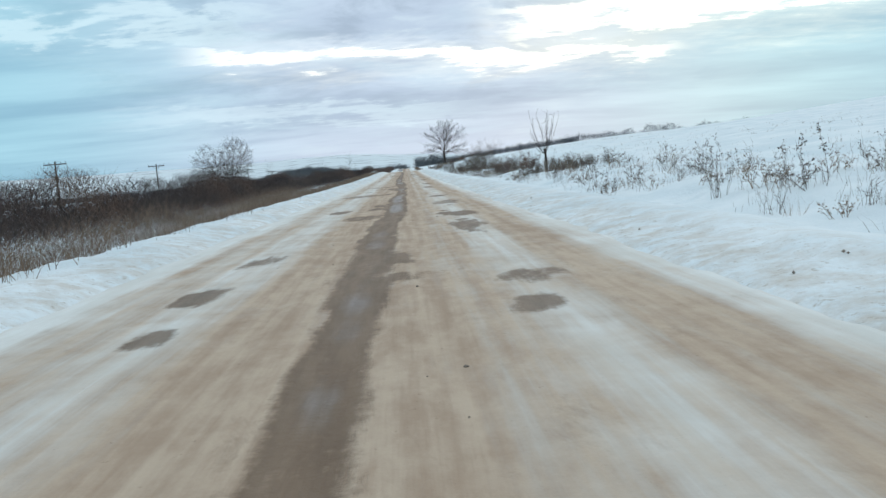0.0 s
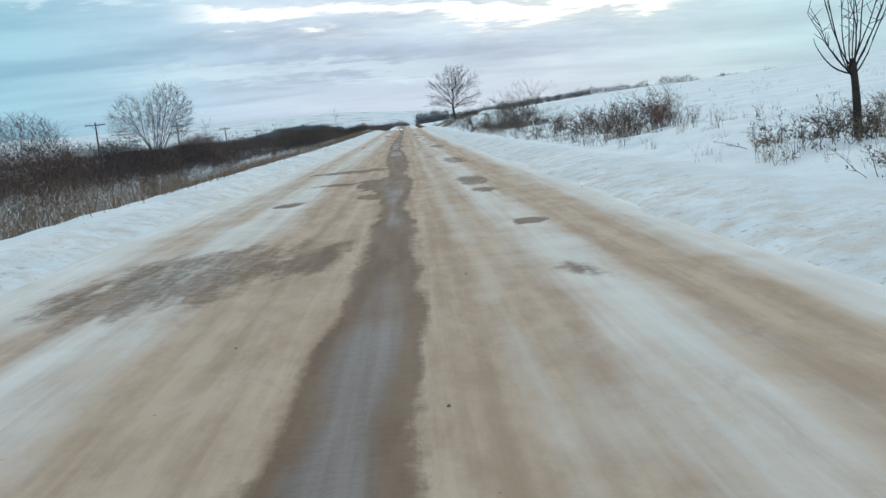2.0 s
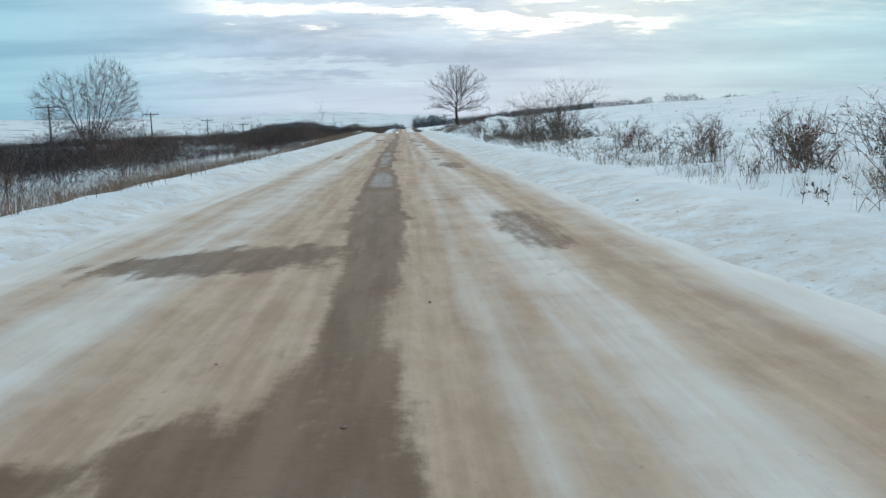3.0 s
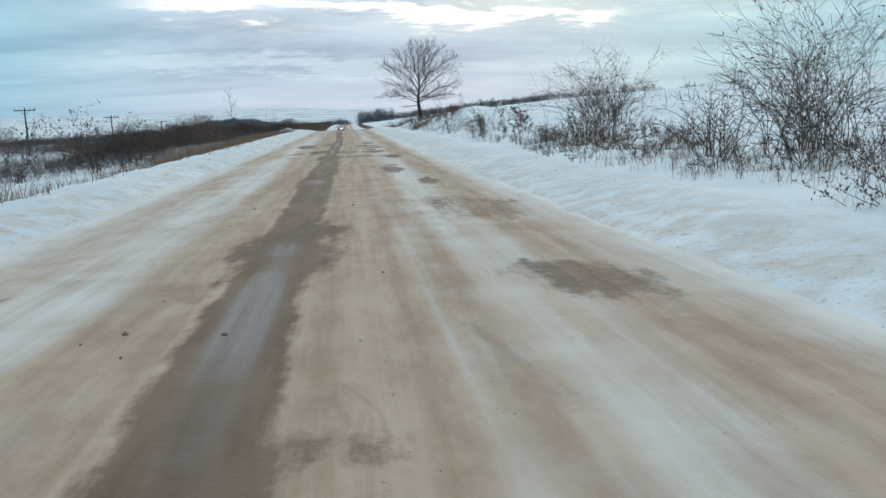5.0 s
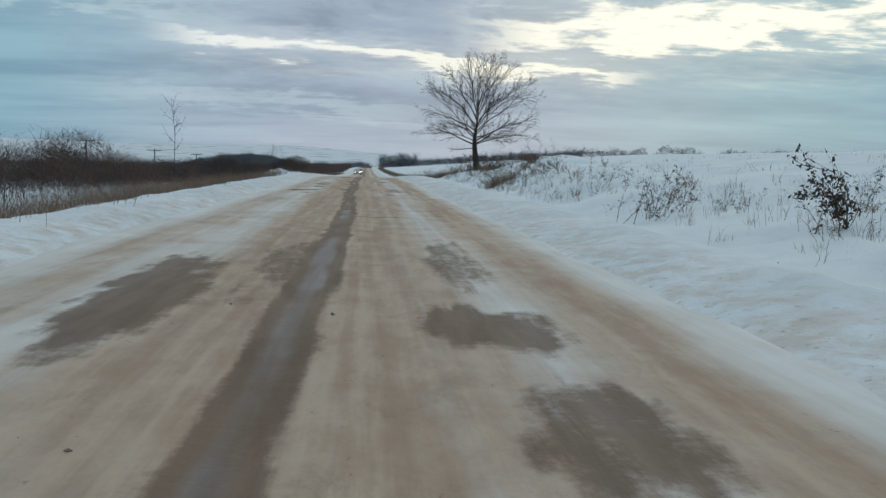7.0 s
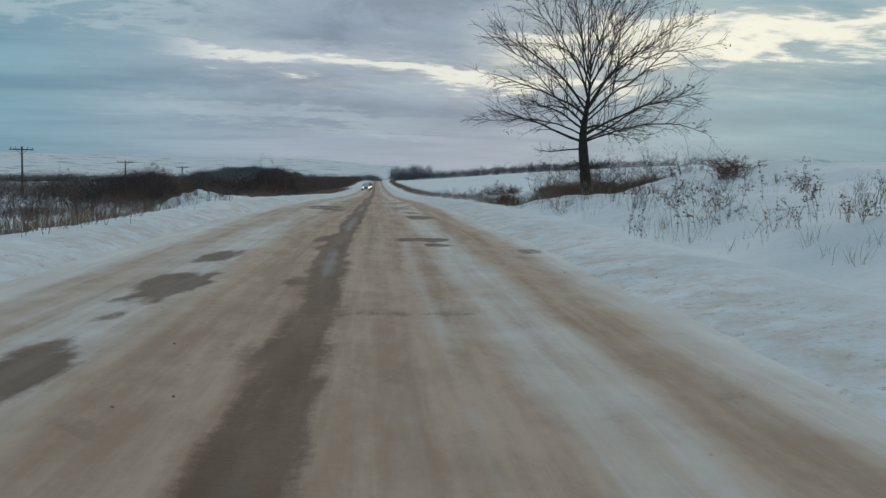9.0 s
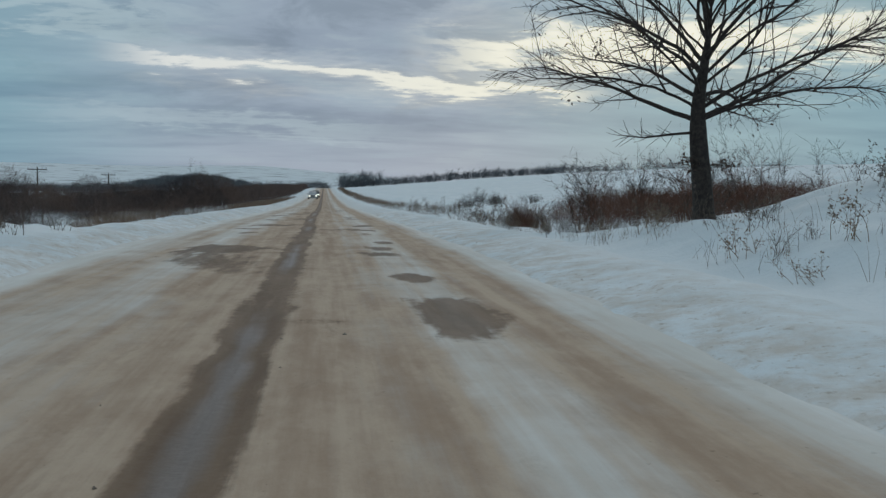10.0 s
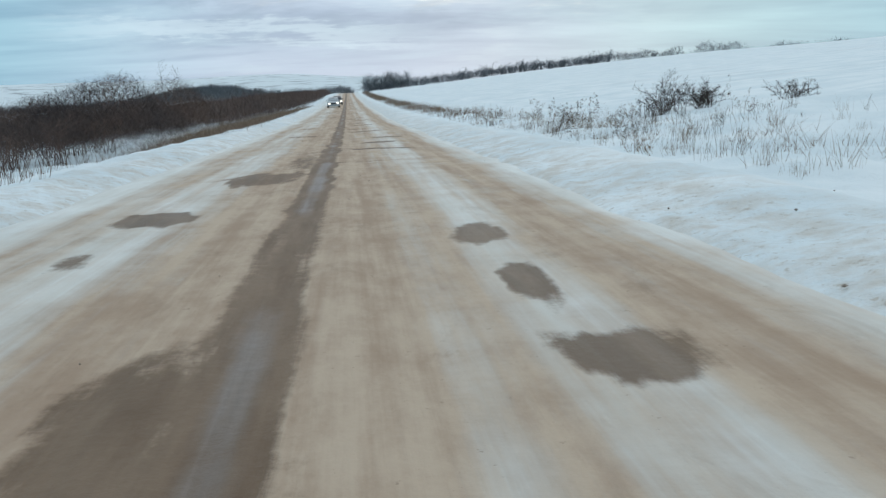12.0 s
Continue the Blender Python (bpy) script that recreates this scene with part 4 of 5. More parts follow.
def grass(name, spots, label, mat, height, per, spread, seed, radius=0.004):
    """Blades of dead grass round the given spots, all one mass."""
    rng = np.random.default_rng(seed)
    spots = np.repeat(np.asarray(spots, float), per, 0)
    n = len(spots)
    xy = spots[:, :2] + rng.normal(size=(n, 2)) * spread
    z = ground_z(xy[:, 0], xy[:, 1]) - 0.02
    h = height * spots[:, 2] * rng.uniform(0.45, 1.15, n)
    lean = rng.normal(size=(n, 2)) * 0.42
    base = np.column_stack([xy, z])
    mid = base + np.column_stack([lean * h[:, None] * 0.4, h * 0.6])
    end = mid + np.column_stack([(lean + rng.normal(size=(n, 2)) * 0.2) * h[:, None] * 0.5, h * 0.38])
    a = rng.uniform(0, 6.28, n)
    side = np.column_stack([np.cos(a), np.sin(a), np.zeros(n)]) * radius
    v = np.stack([base - side, base + side, mid + side * 0.7, mid - side * 0.7, end], 1).reshape(-1, 3)
    i = np.arange(n)[:, None] * 5
    faces = (i + np.array([0, 1, 2, 3])).tolist() + (i + np.array([3, 2, 4])).tolist()
    thing(name, mesh_from(name, v, faces, mat), label, "grass", kind="stuff")


rng = np.random.default_rng(150)
yy = rng.uniform(0, 330, 1500)
xx = -5.5 - np.abs(rng.normal(size=1500)) * 1.5 + 0.5 * wave(yy * 0, yy * 0.15, 151)
grass("verge_grass", np.column_stack([xx, yy, rng.uniform(0.4, 1.0, 1500)])[(np.abs(yy - 187) > 5) & (rng.random(1500) < verge_cover(yy))], "straw-brown dead grass along the snowy verge", VERGE, 0.62, 20, 0.35, 152, 0.006)
yy = rng.uniform(2, 236, 900)
yy = yy[rng.random(900) > 0.35 + verge_cover(yy) * 0.75]
xx = -6.0 - np.abs(rng.normal(size=len(yy))) * 1.9
grass("verge_stalks", np.column_stack([xx, yy, rng.uniform(0.5, 1.15, len(yy))]), "dark dead stalks standing in the snow below the verge", WEED, 0.72, 5, 0.14, 163, 0.0030)
yy = np.concatenate([rng.uniform(5, 245, 420), rng.normal(113, 5, 60), rng.normal(101, 4, 60), rng.normal(226, 7, 90), rng.normal(68, 6, 60)])
xx = 5.9 + np.abs(rng.normal(size=690)) * 2.2
grass("bank_grass", np.column_stack([xx, yy, rng.uniform(0.4, 1.1, 690)]), "thin dry grass poking through the bank's snow", STRAW, 0.42, 16, 0.10, 153, 0.0026)
yy = rng.uniform(6, 244, 900)
xx = 5.6 + np.abs(rng.normal(size=900)) * 3.2 + 0.6 * wave(yy * 0, yy * 0.2, 165)
thin = (wave(xx * 0.5, yy * 0.3, 166) > -0.15) & ~((yy > 51) & (yy < 61))
grass("bank_stalks", np.column_stack([xx, yy, rng.uniform(0.4, 1.15, 900)])[thin], "thin dark dead stalks through the bank's snow", WEED, 0.55, 8, 0.14, 167, 0.0026)
grass("field_stubble", np.column_stack([10 + np.abs(rng.normal(size=520)) * 26, rng.uniform(12, 235, 520), rng.uniform(0.3, 1.1, 520)]), "sparse dead stalks dotted over the snowy field", WEED, 0.42, 5, 0.16, 158, 0.006)
grass("mound_grass", np.column_stack([rng.normal(-7.3, 1.0, 110), rng.normal(186.0, 2.8, 110), rng.uniform(0.35, 1.0, 110)]), "dark dead grass poking from a snow mound", WEED, 0.5, 12, 0.09, 157, 0.007)
grass("grass_tuft", [(7.5, 202, 1.1), (7.9, 202.5, 0.9), (7.2, 201.6, 0.8)], "tall reddish dry grass tuft beside the road", RED_BRUSH, 1.05, 330, 0.26, 154, 0.005)
grass("grass_tuft", [(5.9, 159.2, 1.0), (6.3, 159.8, 0.9), (6.8, 159.4, 0.8)], "straw-coloured dry grass tuft on the bank", STRAW, 0.62, 260, 0.26, 155, 0.005)
yy = rng.uniform(246, 560, 500)
grass("roadside_scrub", np.column_stack([6.3 + np.abs(rng.normal(size=500)) * 0.8, yy, rng.uniform(0.7, 1.3, 500)]), "brown scrub along the far roadside", VERGE, 0.5, 26, 0.5, 156, 0.010)


# ---------------------------------------------------------------- dark thicket below the road
def thicket(name, spots, seed, mat, label, tip, kinds=5, stems=16, height=2.3):
    rng = np.random.default_rng(seed)
    pool = [np.concatenate(shrub_segs(seed + 1 + k, stems, height, height * 0.8, tip, 0.8, 0.14, 0.14)) for k in range(kinds)]
    segs = []
    for x, y, s in spots:
        segs.append(moved(pool[int(rng.integers(0, kinds))], x, y, float(ground_z(x, y)) - 0.05, rng.uniform(0, 6.28), s))
    thing(name, mesh_from(name, *tubes(np.concatenate(segs), 3), mat), label, "thicket", kind="stuff")


def domes(x, y, seed, cell):
    """Heights, 0 to 1, of overlapping round bushes strewn over jittered cells, and a number for each bush."""
    r = np.random.default_rng(seed)
    jit, tall, wide = r.random((2, 64, 64)), r.uniform(0.15, 1.0, (64, 64)) ** 0.8, r.uniform(0.45, 0.85, (64, 64))
    out, who = np.zeros(x.shape), np.zeros(x.shape)
    i0, j0 = np.floor(x / cell).astype(int), np.floor(y / cell).astype(int)
    for di in (-1, 0, 1):
        for dj in (-1, 0, 1):
            i, j = (i0 + di), (j0 + dj)
            a, b = i % 64, j % 64
            d2 = ((x - (i + jit[0, a, b]) * cell) ** 2 + (y - (j + jit[1, a, b]) * cell) ** 2) / (wide[a, b] * cell) ** 2
            rise = tall[a, b] * np.sqrt(np.clip(1 - d2, 0, 1))
            who = np.where(rise > out, (jit[0, a, b] * 7.3 + jit[1, a, b] * 3.1) % 1.0, who)
            out = np.maximum(out, rise)
    return out, who


def bushes(name, x0, x1, y0, y1, per_m2, top, seed, mat, label, length, width, cell, along, back=0.0):
    """Round leafless bushes grown together: fine twigs, thickest near each bush's outer skin. along: (y, share of the height)."""
    rng = np.random.default_rng(seed)
    n = int((x1 - x0) * (y1 - y0) * per_m2)
    x, y = rng.uniform(x0, x1, n), rng.uniform(y0, y1, n)
    share = np.interp(y, *zip(*along))
    share = share * np.clip(0.92 + 0.60 * wave(x * 0.30, y * 0.21, seed + 6), 0.35, 1.35)
    edge = smooth01(x1 - back * (1 - verge_cover(y)) - 0.7 * wave(x * 0, y * 0.5, seed + 3) - x, 0, 2.2)
    solid = np.maximum(1 - smooth01(y, 80, 100), smooth01(y, 233, 241))
    small, who = domes(x, y, seed + 1, cell)
    large, _ = domes(x, y, seed + 4, cell * 2.3)
    h = top * (0.14 + 0.26 * solid * (back > 0) + 0.66 * small + 0.52 * large + 0.07 * wave(x * 2.0, y * 2.0, seed + 2)) * share * (0.25 + 0.75 * edge)
    hole = smooth01(wave(x * 0.30, y * 0.24, seed + 9) + 0.4 * wave(x * 0.9, y * 0.8, seed + 10), 0.08, 0.38) * (1 - 0.8 * solid)
    keep = (rng.random(n) < edge) & (rng.random(n) < 1 - 0.93 * hole) & (rng.random(n) < h / top) & (h > 0.3) & (rng.random(n) < 0.35 + share)
    x, y, h, who = x[keep], y[keep], h[keep], who[keep]
    n = len(x)
    L = length * rng.uniform(0.5, 1.4, n)
    z = ground_z(x, y) + np.maximum(h - L * 0.6, 0.02) * rng.random(n) ** 0.38
    lean = rng.normal(size=(n, 2)) * 0.85
    foot = np.column_stack([x, y, z - 0.05])
    tip = foot + np.column_stack([lean * L[:, None], L * rng.uniform(0.25, 1.0, n)])
    a = rng.uniform(0, 6.28, n)
    side = np.column_stack([np.cos(a), np.sin(a), np.zeros(n)]) * width
    v = np.stack([foot - side, foot + side, tip], 1).reshape(-1, 3)
    me = mesh_from(name, v, np.arange(3 * n).reshape(-1, 3), mat)
    me.attributes.new("tone", "FLOAT", "POINT").data.foreach_set("value", np.repeat(who, 3).astype(np.float32))
    thing(name, me, label, "thicket", kind="stuff")


def brush_mass(name, x0, x1, y0, y1, per_m2, top, seed, mat, label, length, width, bare=0.0, gap=187.0, category="thicket", ends=2.0, wild=0.75, verge=False):
    """A mass of fine upright twigs that fills lumpy mounds of brush."""
    rng = np.random.default_rng(seed)
    n = int((x1 - x0) * (y1 - y0) * per_m2)
    x, y = rng.uniform(x0, x1, n), rng.uniform(y0, y1, n)
    swell = 0.5 + 0.65 * wave(x * 0.22, y * 0.14, seed + 1) + 0.38 * wave(x * 0.9, y * 0.7, seed + 2)
    fill = smooth01(swell, bare, bare + 0.25) * smooth01(x - x0, 0, ends) * smooth01(x1 - x, 0, ends * 0.8) * (1 - 0.9 * np.exp(-((y - gap) / 8) ** 2) * (x > -13))
    if verge:
        fill = fill * np.clip(verge_cover(y) * 1.25 - 0.2, 0, 1)
    keep = rng.random(n) < fill
    x, y, swell, fill = x[keep], y[keep], swell[keep], fill[keep]
    n = len(x)
    h = top * np.clip(0.35 + 0.75 * swell, 0.25, 1.45) * (0.5 + 0.5 * fill) * (1.75 - 0.65 * smooth01(y, 50, 78))
    L = length * rng.uniform(0.6, 1.3, n)
    z = ground_z(x, y) + far_drop(x, y) + rng.random(n) ** 0.8 * np.maximum(h - L * 0.8, 0.02)
    lean = rng.normal(size=(n, 2)) * wild
    foot = np.column_stack([x, y, z - 0.05])
    tip = foot + np.column_stack([lean * L[:, None], L])
    a = rng.uniform(0, 6.28, n)
    side = np.column_stack([np.cos(a), np.sin(a), np.zeros(n)]) * width
    v = np.stack([foot - side, foot + side, tip], 1).reshape(-1, 3)
    f = np.arange(n)[:, None] * 3 + np.arange(3)[None]
    thing(name, mesh_from(name, v, f, mat), label, category, kind="stuff")


NEAR_RUN = [(0, 0.72), (30, 0.78), (50, 0.95), (70, 1.0), (104, 0.9), (112, 0.35), (130, 0.35), (139, 1.0), (177, 0.95), (182, 0.3), (193, 0.3), (199, 0.95), (214, 1.15), (262, 1.1)]
FAR_RUN = [(0, 0.5), (50, 0.5), (80, 0.55), (108, 0.7), (116, 0.4), (135, 0.45), (150, 0.8), (215, 0.9), (240, 1.15), (340, 1.1)]
bushes("near_thicket", -16.5, -7.2, 2, 262, 320, 2.6, 300, THICKET, "dense dark leafless brush beside the road", 0.42, 0.0085, 3.6, NEAR_RUN, 5.5)
bushes("far_thicket", -44, -17, 16, 300, 48, 3.1, 310, THICKET, "dark brush filling the low ground", 0.5, 0.014, 4.5, FAR_RUN)
brush_mass("reddish_thicket", -9.4, -5.5, 2, 300, 120, 0.85, 320, VERGE, "reddish dead undergrowth at the thicket's edge", 0.4, 0.0045, 0.16, verge=True)
brush_mass("oak_underbrush", 8.8, 20, 198, 208, 220, 1.4, 330, RED_BRUSH, "reddish dead undergrowth behind the oak", 0.5, 0.006, -0.3, -999)
brush_mass("field_edge_scrub", 6.0, 9.5, 214, 245, 22, 0.65, 340, VERGE, "thin brown scrub at the field's edge", 0.35, 0.004, 0.35, -999)
brush_mass("bush_foot", 7.0, 12, 95, 123, 40, 0.75, 350, VERGE, "brown dead grass round the tall shrubs", 0.3, 0.003, 0.40, -999)
rng = np.random.default_rng(159)
clumps = [(5.9 + abs(rng.normal()) * 2.3, m + rng.normal() * d, rng.uniform(0.5, 1.15)) for m, d, k in ((113, 6, 34), (101, 5, 22), (66, 6, 14), (43, 5, 12), (20, 8, 14), (158, 9, 12), (128, 6, 6), (226, 8, 16), (196, 3, 26), (184, 5, 10)) for _ in range(k)]
thicket("weed_thicket", clumps, 162, WEED, "tangled dark dead weeds on the snowy bank", 0.0020, 6, 11, 0.66)
rng = np.random.default_rng(160)
heads = [(rng.uniform(-17, -11), rng.uniform(48, 262)) for _ in range(36)]
near = [(hx + rng.normal() * 0.9, hy + rng.normal() * 1.3, rng.uniform(0.45, 0.80) * (0.45 if 108 < hy < 132 or 180 < hy < 194 else 1.0)) for hx, hy in heads for _ in range(5)]
thicket("tall_brush", near, 161, BRUSH, "taller bare shoots rising from the brush", 0.006, 5, 11, 2.6)
brush_mass("distant_thicket", -34, -7, 262, 600, 14, 3.2, 180, BRUSH, "brown brush along the far road", 0.9, 0.022, 0.1)

# ---------------------------------------------------------------- woods and hills far off
def hazed_wood(name, spots, seed, label, height, tip):
    rng = np.random.default_rng(seed)
    pool = [np.concatenate(shrub_segs(seed + k, 7, height, height * 0.7, tip, 0.9, 0.12)) for k in range(4)]
    segs = []
    for x, y, s in spots:
        z = float(ground_z(x, y) + far_drop(x, y)) - 0.3
        segs.append(moved(pool[int(rng.integers(0, 4))], x, y, z, rng.uniform(0, 6.28), s))
    thing(name, mesh_from(name, *tubes(np.concatenate(segs), 3), HAZED_WOOD), label, "woodland", kind="stuff")


rng = np.random.default_rng(190)
brush_mass("shelter_belt", 8, 126, 612, 634, 3.0, 5.0, 191, HAZED_WOOD, "bare shelter belt at the field's far edge", 1.8, 0.09, 0.10, -999, "woodland", 1.0)
brush_mass("shelter_belt", 7, 30, 610, 630, 4.0, 9.0, 193, HAZED_WOOD, "taller bare trees where the shelter belt meets the road", 3.0, 0.11, 0.25, -999, "woodland", 1.0)
hazed_wood("belt_trees", [(rng.uniform(8, 124), 618 + rng.normal() * 4, rng.uniform(0.45, 0.95)) for _ in range(40)], 192, "bare trees rising from the shelter belt", 7.0, 0.07)
brush_mass("hill_wood", -130, -46, 725, 800, 3.0, 6.5, 195, HAZED_WOOD, "dark wooded knoll in the distance", 2.2, 0.12, 0.02, -999, "woodland", 12.0)
brush_mass("valley_wood", -330, 5, 690, 735, 1.6, 6.5, 199, HAZED_WOOD, "line of dark woods in the valley", 2.2, 0.12, 0.05, -999, "woodland", 6.0)
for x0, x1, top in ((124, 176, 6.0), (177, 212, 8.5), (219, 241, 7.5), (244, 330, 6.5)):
    brush_mass("ridge_wood", x0, x1, 640, 650, 4.0, top, 203 + x0, HAZED_WOOD, "low dark woods on the field's horizon", 1.6, 0.10, 0.05, -999, "woodland", 6.0)


# ---------------------------------------------------------------- power poles
def power_pole(x, y, top):
    z = on_ground(x, y, 0.5)
    h = top - z
    root = tagged(new("power_pole"), "weathered wooden power pole with a crossarm and insulators", "power pole", "power line")
    root.matrix_basis = pose(x, y, z, 0, 0, 8)
    child("shaft", mesh_from("shaft", *tubes([(0, 0, 0, 0, 0, h * .5, .16, .14), (0, 0, h * .5, 0, 0, h, .14, .11)], 10), POLE, True), root)
    bm = bmesh.new()
    bmesh.ops.create_cube(bm, size=1, matrix=Matrix.Translation((0, -0.16, h - 0.45)) @ Matrix.Diagonal((3.2, .13, .16, 1)))
    bmesh.ops.bevel(bm, geom=bm.edges[:], offset=0.015, segments=1, affect="EDGES")
    me = bpy.data.meshes.new("crossarm")
    bm.to_mesh(me), bm.free()
    me.materials.append(POLE)
    child("crossarm", me, root)
    child("brace", mesh_from("brace", *tubes([(-.7, -.16, h - .5, 0, -.14, h - 1.2, .03, .03), (.7, -.16, h - .5, 0, -.14, h - 1.2, .03, .03)], 5), POLE), root)
    for k in (-1.45, -0.8, 0.8, 1.45):
        child("insulator", mesh_from("insulator", *tubes([(k, -.16, h - .37, k, -.16, h - .25, .02, .02), (k, -.16, h - .25, k, -.16, h - .17, .055, .065), (k, -.16, h - .17, k, -.16, h - .10, .065, .03)], 8), POLE, True), root)


for y, top in ((128, 6.3), (179, 6.2), (230, 6.0), (281, 5.3), (332, 4.5), (383, 4.2)):
    power_pole(-50.5, y, top)


for k, (x, y, h) in enumerate([(-13.2, 131, 3.4), (-14.6, 133, 3.0), (-15.4, 136, 3.3), (-16.2, 138, 3.0), (-17.2, 134, 3.6), (-18.3, 139, 3.2), (-19.5, 137, 3.0), (-12.8, 137, 2.6), (-11.6, 135, 2.5), (-20.8, 134, 3.3)]):
    shrub(x, y, h, 0.9, 240 + k, 3, WEED, "tall leafy seeding stalks rising from the brush", 0.006, 1.1, 0.08, 260, 0.12, 9, 0.055)


# thin saplings in the low ground
def whip(x, y, height, seed):
    rng = np.random.default_rng(seed)
    root = tagged(new("thin_sapling"), "thin bare sapling standing above the brush", "tree", "saplings in the brush")
    root.matrix_basis = pose(x, y, on_ground(x, y, 0.1))
    trunk = curve_segs((0, 0, 0), (rng.normal() * 0.05, rng.normal() * 0.05, 1), height, 0.028, 0.008, 12, rng, jitter=0.03)
    child("trunk", mesh_from("whip_trunk", *tubes(trunk, 6, True), TWIG, True), root)
    for q in trunk[5:]:
        for _ in range(2):
            a = rng.uniform(0, 6.28)
            b = curve_segs(q[3:6], (math.cos(a), math.sin(a), 0.9), height * rng.uniform(0.1, 0.24), 0.010, 0.005, 5, rng, (0, 0, 0.5))
            for r in b[1:]:
                b = b + curve_segs(r[3:6], rng.normal(size=3) + (0, 0, 0.5), height * 0.06, 0.006, 0.004, 2, rng)
            child("branch", mesh_from("whip_branch", *tubes(b, 3, True), TWIG), root)


for k, (x, y, h) in enumerate([(-10.5, 168, 4.6), (-18, 296, 6.3), (-16.4, 292, 5.6), (-17, 110, 3.8)]):
    whip(x, y, h, 210 + k)


# ---------------------------------------------------------------- two cars waiting with their lights on
PAINT = plain("silver_paint", (0.32, 0.34, 0.36), (0.42, 0.44, 0.46), 4.0, 0.35, 0.02, 0.001, 0.6)
DARK_PAINT = plain("dark_paint", (0.03, 0.035, 0.045), (0.05, 0.055, 0.065), 4.0, 0.3, 0.02, 0.001, 0.6)
RUBBER = plain("rubber", (0.02, 0.02, 0.02), (0.05, 0.047, 0.045), 8.0)
RIM = plain("rim_metal", (0.35, 0.35, 0.35), (0.5, 0.5, 0.5), 8.0, 0.4, metal=0.8)
GLASS, n = material("car_glass")
finish(n, col(0.02, 0.025, 0.03), 0.06, spec=0.8)
LAMP, n = material("headlight_on")
e = n.node("ShaderNodeEmission", None, Color=col(1.0, 0.95, 0.82), Strength=5.0)
n.node("ShaderNodeOutputMaterial", None, Surface=e.outputs[0])


def loft(sections, name, mat, smooth=True):
    """Skin closed cross-sections of equal count, capped at both ends."""
    k = len(sections[0])
    verts = [v for s in sections for v in s]
    faces = []
    for a in range(len(sections) - 1):
        for i in range(k):
            j = (i + 1) % k
            faces.append([a * k + i, a * k + j, (a + 1) * k + j, (a + 1) * k + i])
    faces.append(list(range(k))[::-1])
    faces.append([(len(sections) - 1) * k + i for i in range(k)])
    return mesh_from(name, verts, faces, mat, smooth)


def rounded(w, z0, z1, y, r=0.14, lean=0.0):
    """A rounded rectangle across the car at y."""
    out = []
    for cx, cz, a0 in ((1, 1, 0), (-1, 1, 90), (-1, -1, 180), (1, -1, 270)):
        for a in (0, 45, 90):
            t = radians(a0 + a)
            ww = w - (lean if cz > 0 else 0)
            out.append((cx * (ww - r) + r * math.cos(t), y, (z1 - r if cz > 0 else z0 + r) + r * math.sin(t)))
    return out


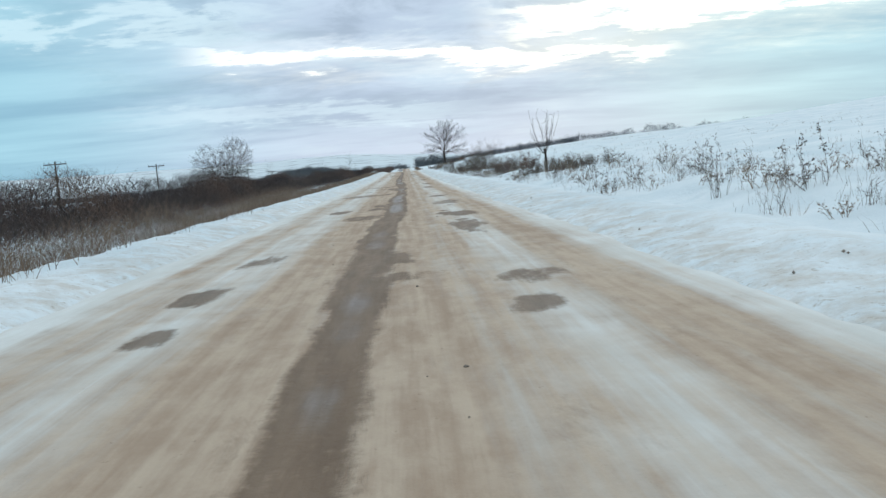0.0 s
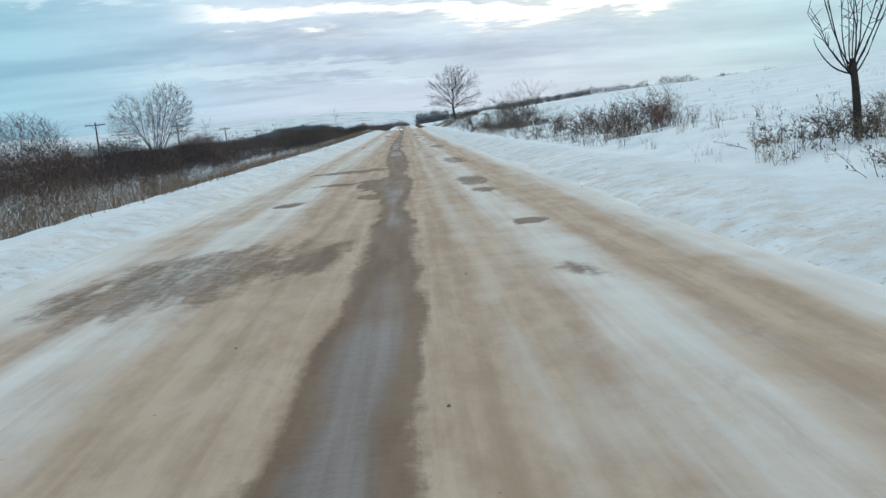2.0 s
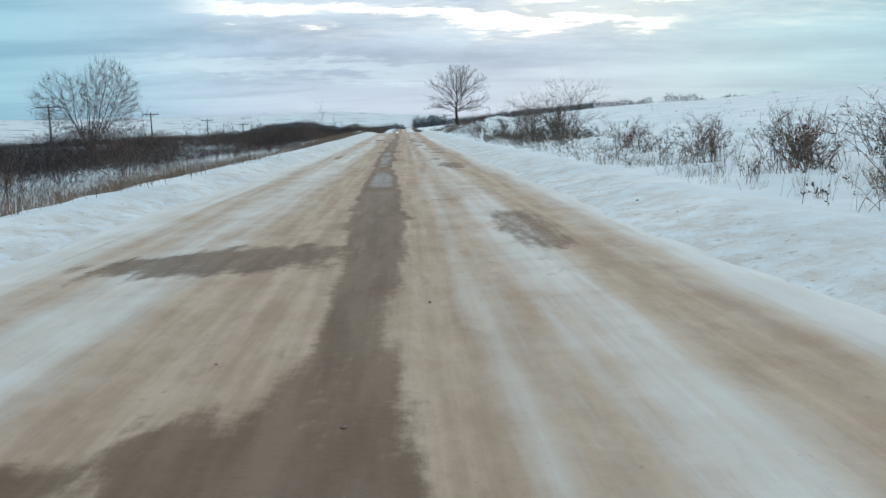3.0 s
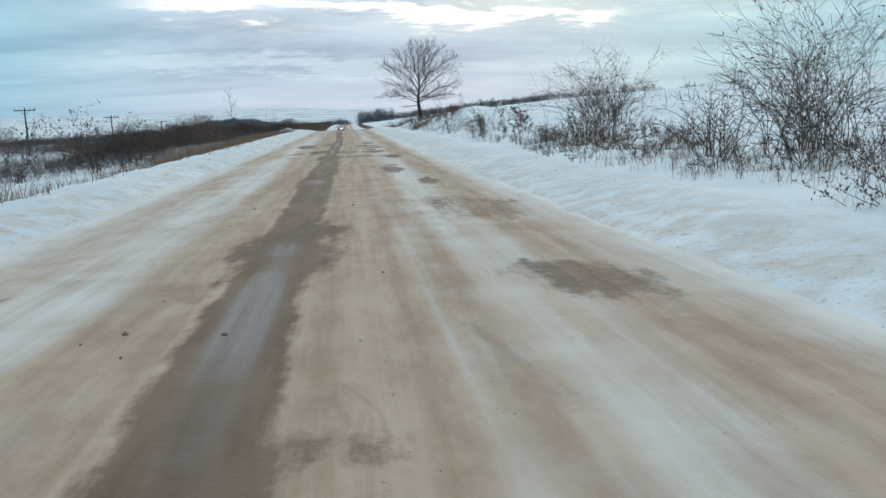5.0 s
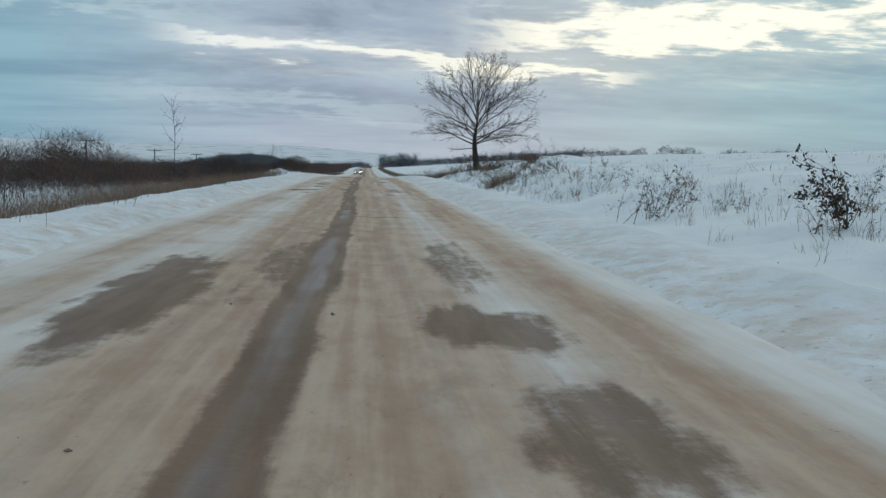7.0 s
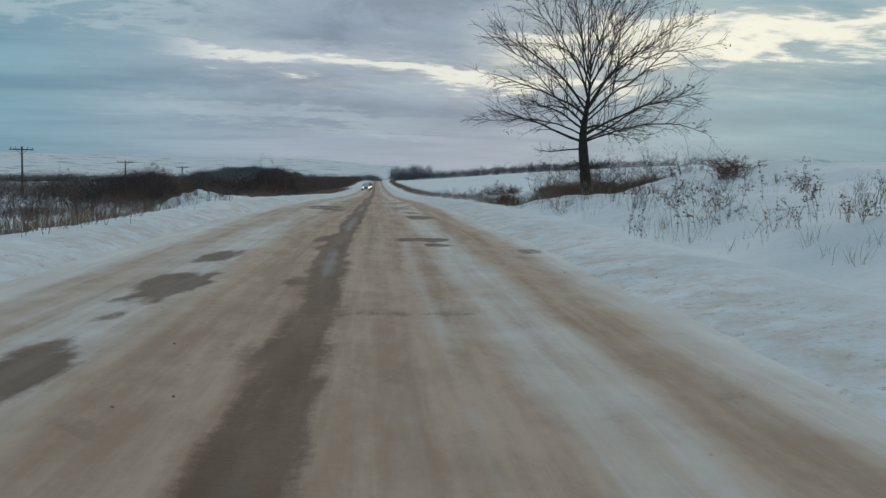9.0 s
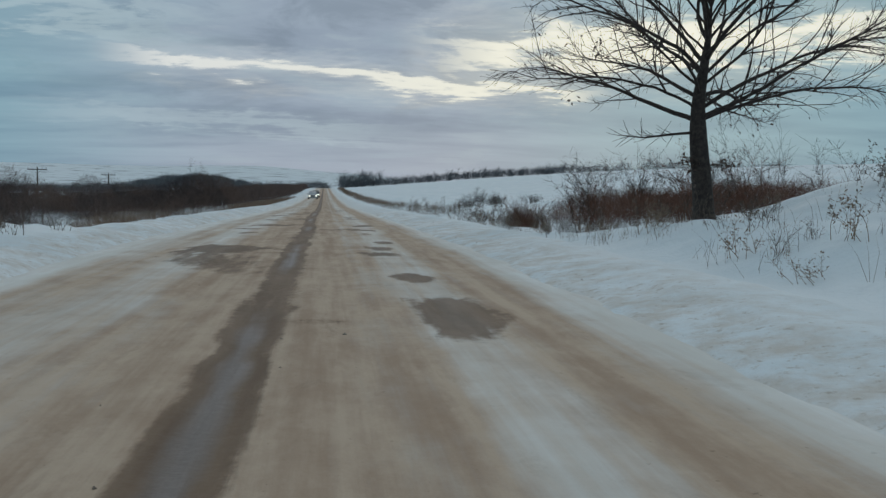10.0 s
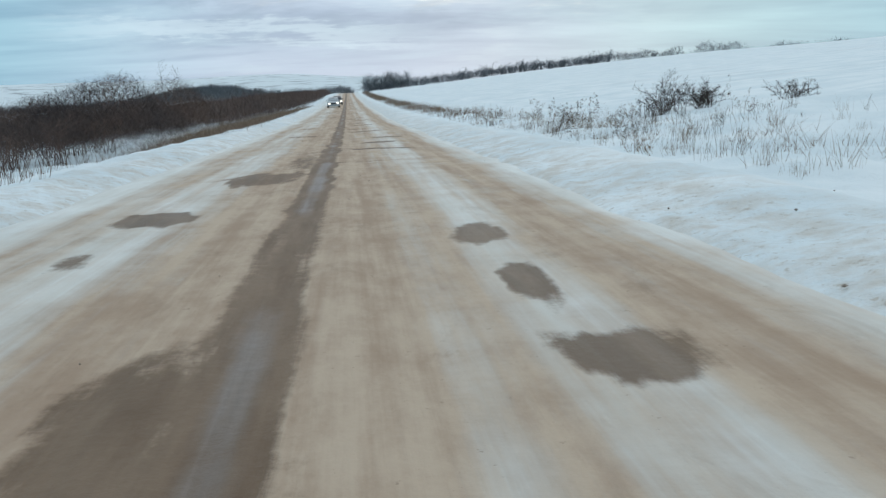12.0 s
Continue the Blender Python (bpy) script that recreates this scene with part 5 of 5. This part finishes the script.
def sedan(x, y, paint, label):
    """A saloon facing -y: body, cabin, glass, lamps, grille, plate, wheels."""
    root = tagged(new("car"), label, "car", "cars on the road")
    root.matrix_basis = pose(x, y, float(road_z(y)) - 0.01, 0, 0, 0.8)
    body = [rounded(w, z0, z1, yy, 0.12) for yy, w, z0, z1 in (
        (-2.1, .62, .38, .62), (-2.05, .76, .28, .72), (-1.8, .82, .22, .80), (-1.0, .84, .20, .90), (0.9, .85, .20, .93), (1.8, .82, .24, .92), (2.08, .74, .32, .84), (2.14, .6, .4, .7))]
    child("body", loft(body, "car_body", paint), root)
    cabin = [rounded(w, .80, z1, yy, 0.06, lean) for yy, w, z1, lean in ((-1.05, .76, .93, .0), (-0.35, .74, 1.38, .12), (0.1, .74, 1.44, .14), (0.8, .73, 1.40, .14), (1.65, .70, .95, .0))]
    roof = child("cabin", loft(cabin, "car_cabin", paint), root)
    child("windscreen", mesh_from("windscreen", [(-.66, -.97, .96), (.66, -.97, .96), (.56, -.40, 1.35), (-.56, -.40, 1.35)], [[0, 1, 2, 3]], GLASS), root, "dark sloping windscreen")
    for s in (-1, 1):
        child("side_window", mesh_from("side_window", [(s * .752, -.75, .98), (s * .752, 1.2, .98), (s * .655, .75, 1.33), (s * .655, -.28, 1.33)], [[0, 1, 2, 3]], GLASS), root)
        lamp = [[(s * .56 + .12 * math.cos(t), yy, .60 + .075 * math.sin(t)) for t in np.linspace(0, 6.283, 13)[:-1]] for yy in (-2.04, -2.115)]
        child("headlight", loft(lamp, "headlight", LAMP), root, "lit headlight")
        mirror = [rounded(.08, .94, 1.06, yy, .03) for yy in (-.62, -.5)]
        m = child("wing_mirror", loft([[(v[0] + s * .92, v[1], v[2]) for v in q] for q in mirror], "wing_mirror", paint), root)
        for yy in (-1.32, 1.32):
            rings = [[(s * xx, yy + r * math.cos(t), .31 + r * math.sin(t)) for t in np.linspace(0, 6.283, 21)[:-1]] for xx, r in ((.66, .26), (.67, .31), (.84, .31), (.86, .27))]
            wheel = child("wheel", loft(rings, "tyre", RUBBER), root)
            disc = [[(s * xx, yy + r * math.cos(t), .31 + r * math.sin(t)) for t in np.linspace(0, 6.283, 17)[:-1]] for xx, r in ((.84, .19), (.868, .16))]
            child("rim", loft(disc, "rim", RIM), wheel)
    child("grille", loft([rounded(.36, .50, .66, yy, .03) for yy in (-2.05, -2.13)], "grille", RUBBER), root)
    child("bumper", loft([rounded(w, .24, .42, yy, .05) for yy, w in ((-2.02, .78), (-2.16, .70))], "bumper", paint), root)
    child("number_plate", loft([rounded(.26, .35, .46, yy, .01) for yy in (-2.12, -2.175)], "number_plate", RIM), root)


sedan(-2.05, 327, PAINT, "pale silver saloon car with lit headlights on the snowy road")
sedan(-1.75, 347, DARK_PAINT, "dark saloon car with lit headlights behind a silver one")

# ---------------------------------------------------------------- clods thrown on road and verge
rng = np.random.default_rng(230)
N = 420
yy = rng.uniform(3, 235, N)
xx = np.where(rng.random(N) < 0.55, MID + rng.choice([-1, 1], N) * np.abs(rng.normal(0.7, 0.35, N)), np.where(rng.random(N) < 0.6, rng.normal(3.3, 0.7, N), rng.normal(-4.4, 0.5, N)))
zz = np.where((xx > LEFT - 0.2) & (xx < RIGHT + 0.2), road_height(xx, yy), ground_z(xx, yy))
r = np.abs(rng.normal(0.004, 0.007, N)) + 0.004
octa = np.array([(1, 0, 0), (0, 1, 0), (-1, 0, 0), (0, -1, 0), (0, 0, .8), (0, 0, -.8)])
v = (octa[None] * rng.uniform(0.6, 1.3, (N, 6, 1)) * r[:, None, None] + np.stack([xx, yy, zz + r * 0.3], -1)[:, None]).reshape(-1, 3)
f = np.array([(0, 1, 4), (1, 2, 4), (2, 3, 4), (3, 0, 4), (1, 0, 5), (2, 1, 5), (3, 2, 5), (0, 3, 5)])
CLOD = plain("dirt_clod", (0.16, 0.12, 0.095), (0.32, 0.27, 0.23), 20.0)
thing("dirt_clods", mesh_from("dirt_clods", v, (np.arange(N)[:, None, None] * 6 + f[None]).reshape(-1, 3), CLOD), "small brown dirt and ice clods on the road", "debris", kind="stuff")
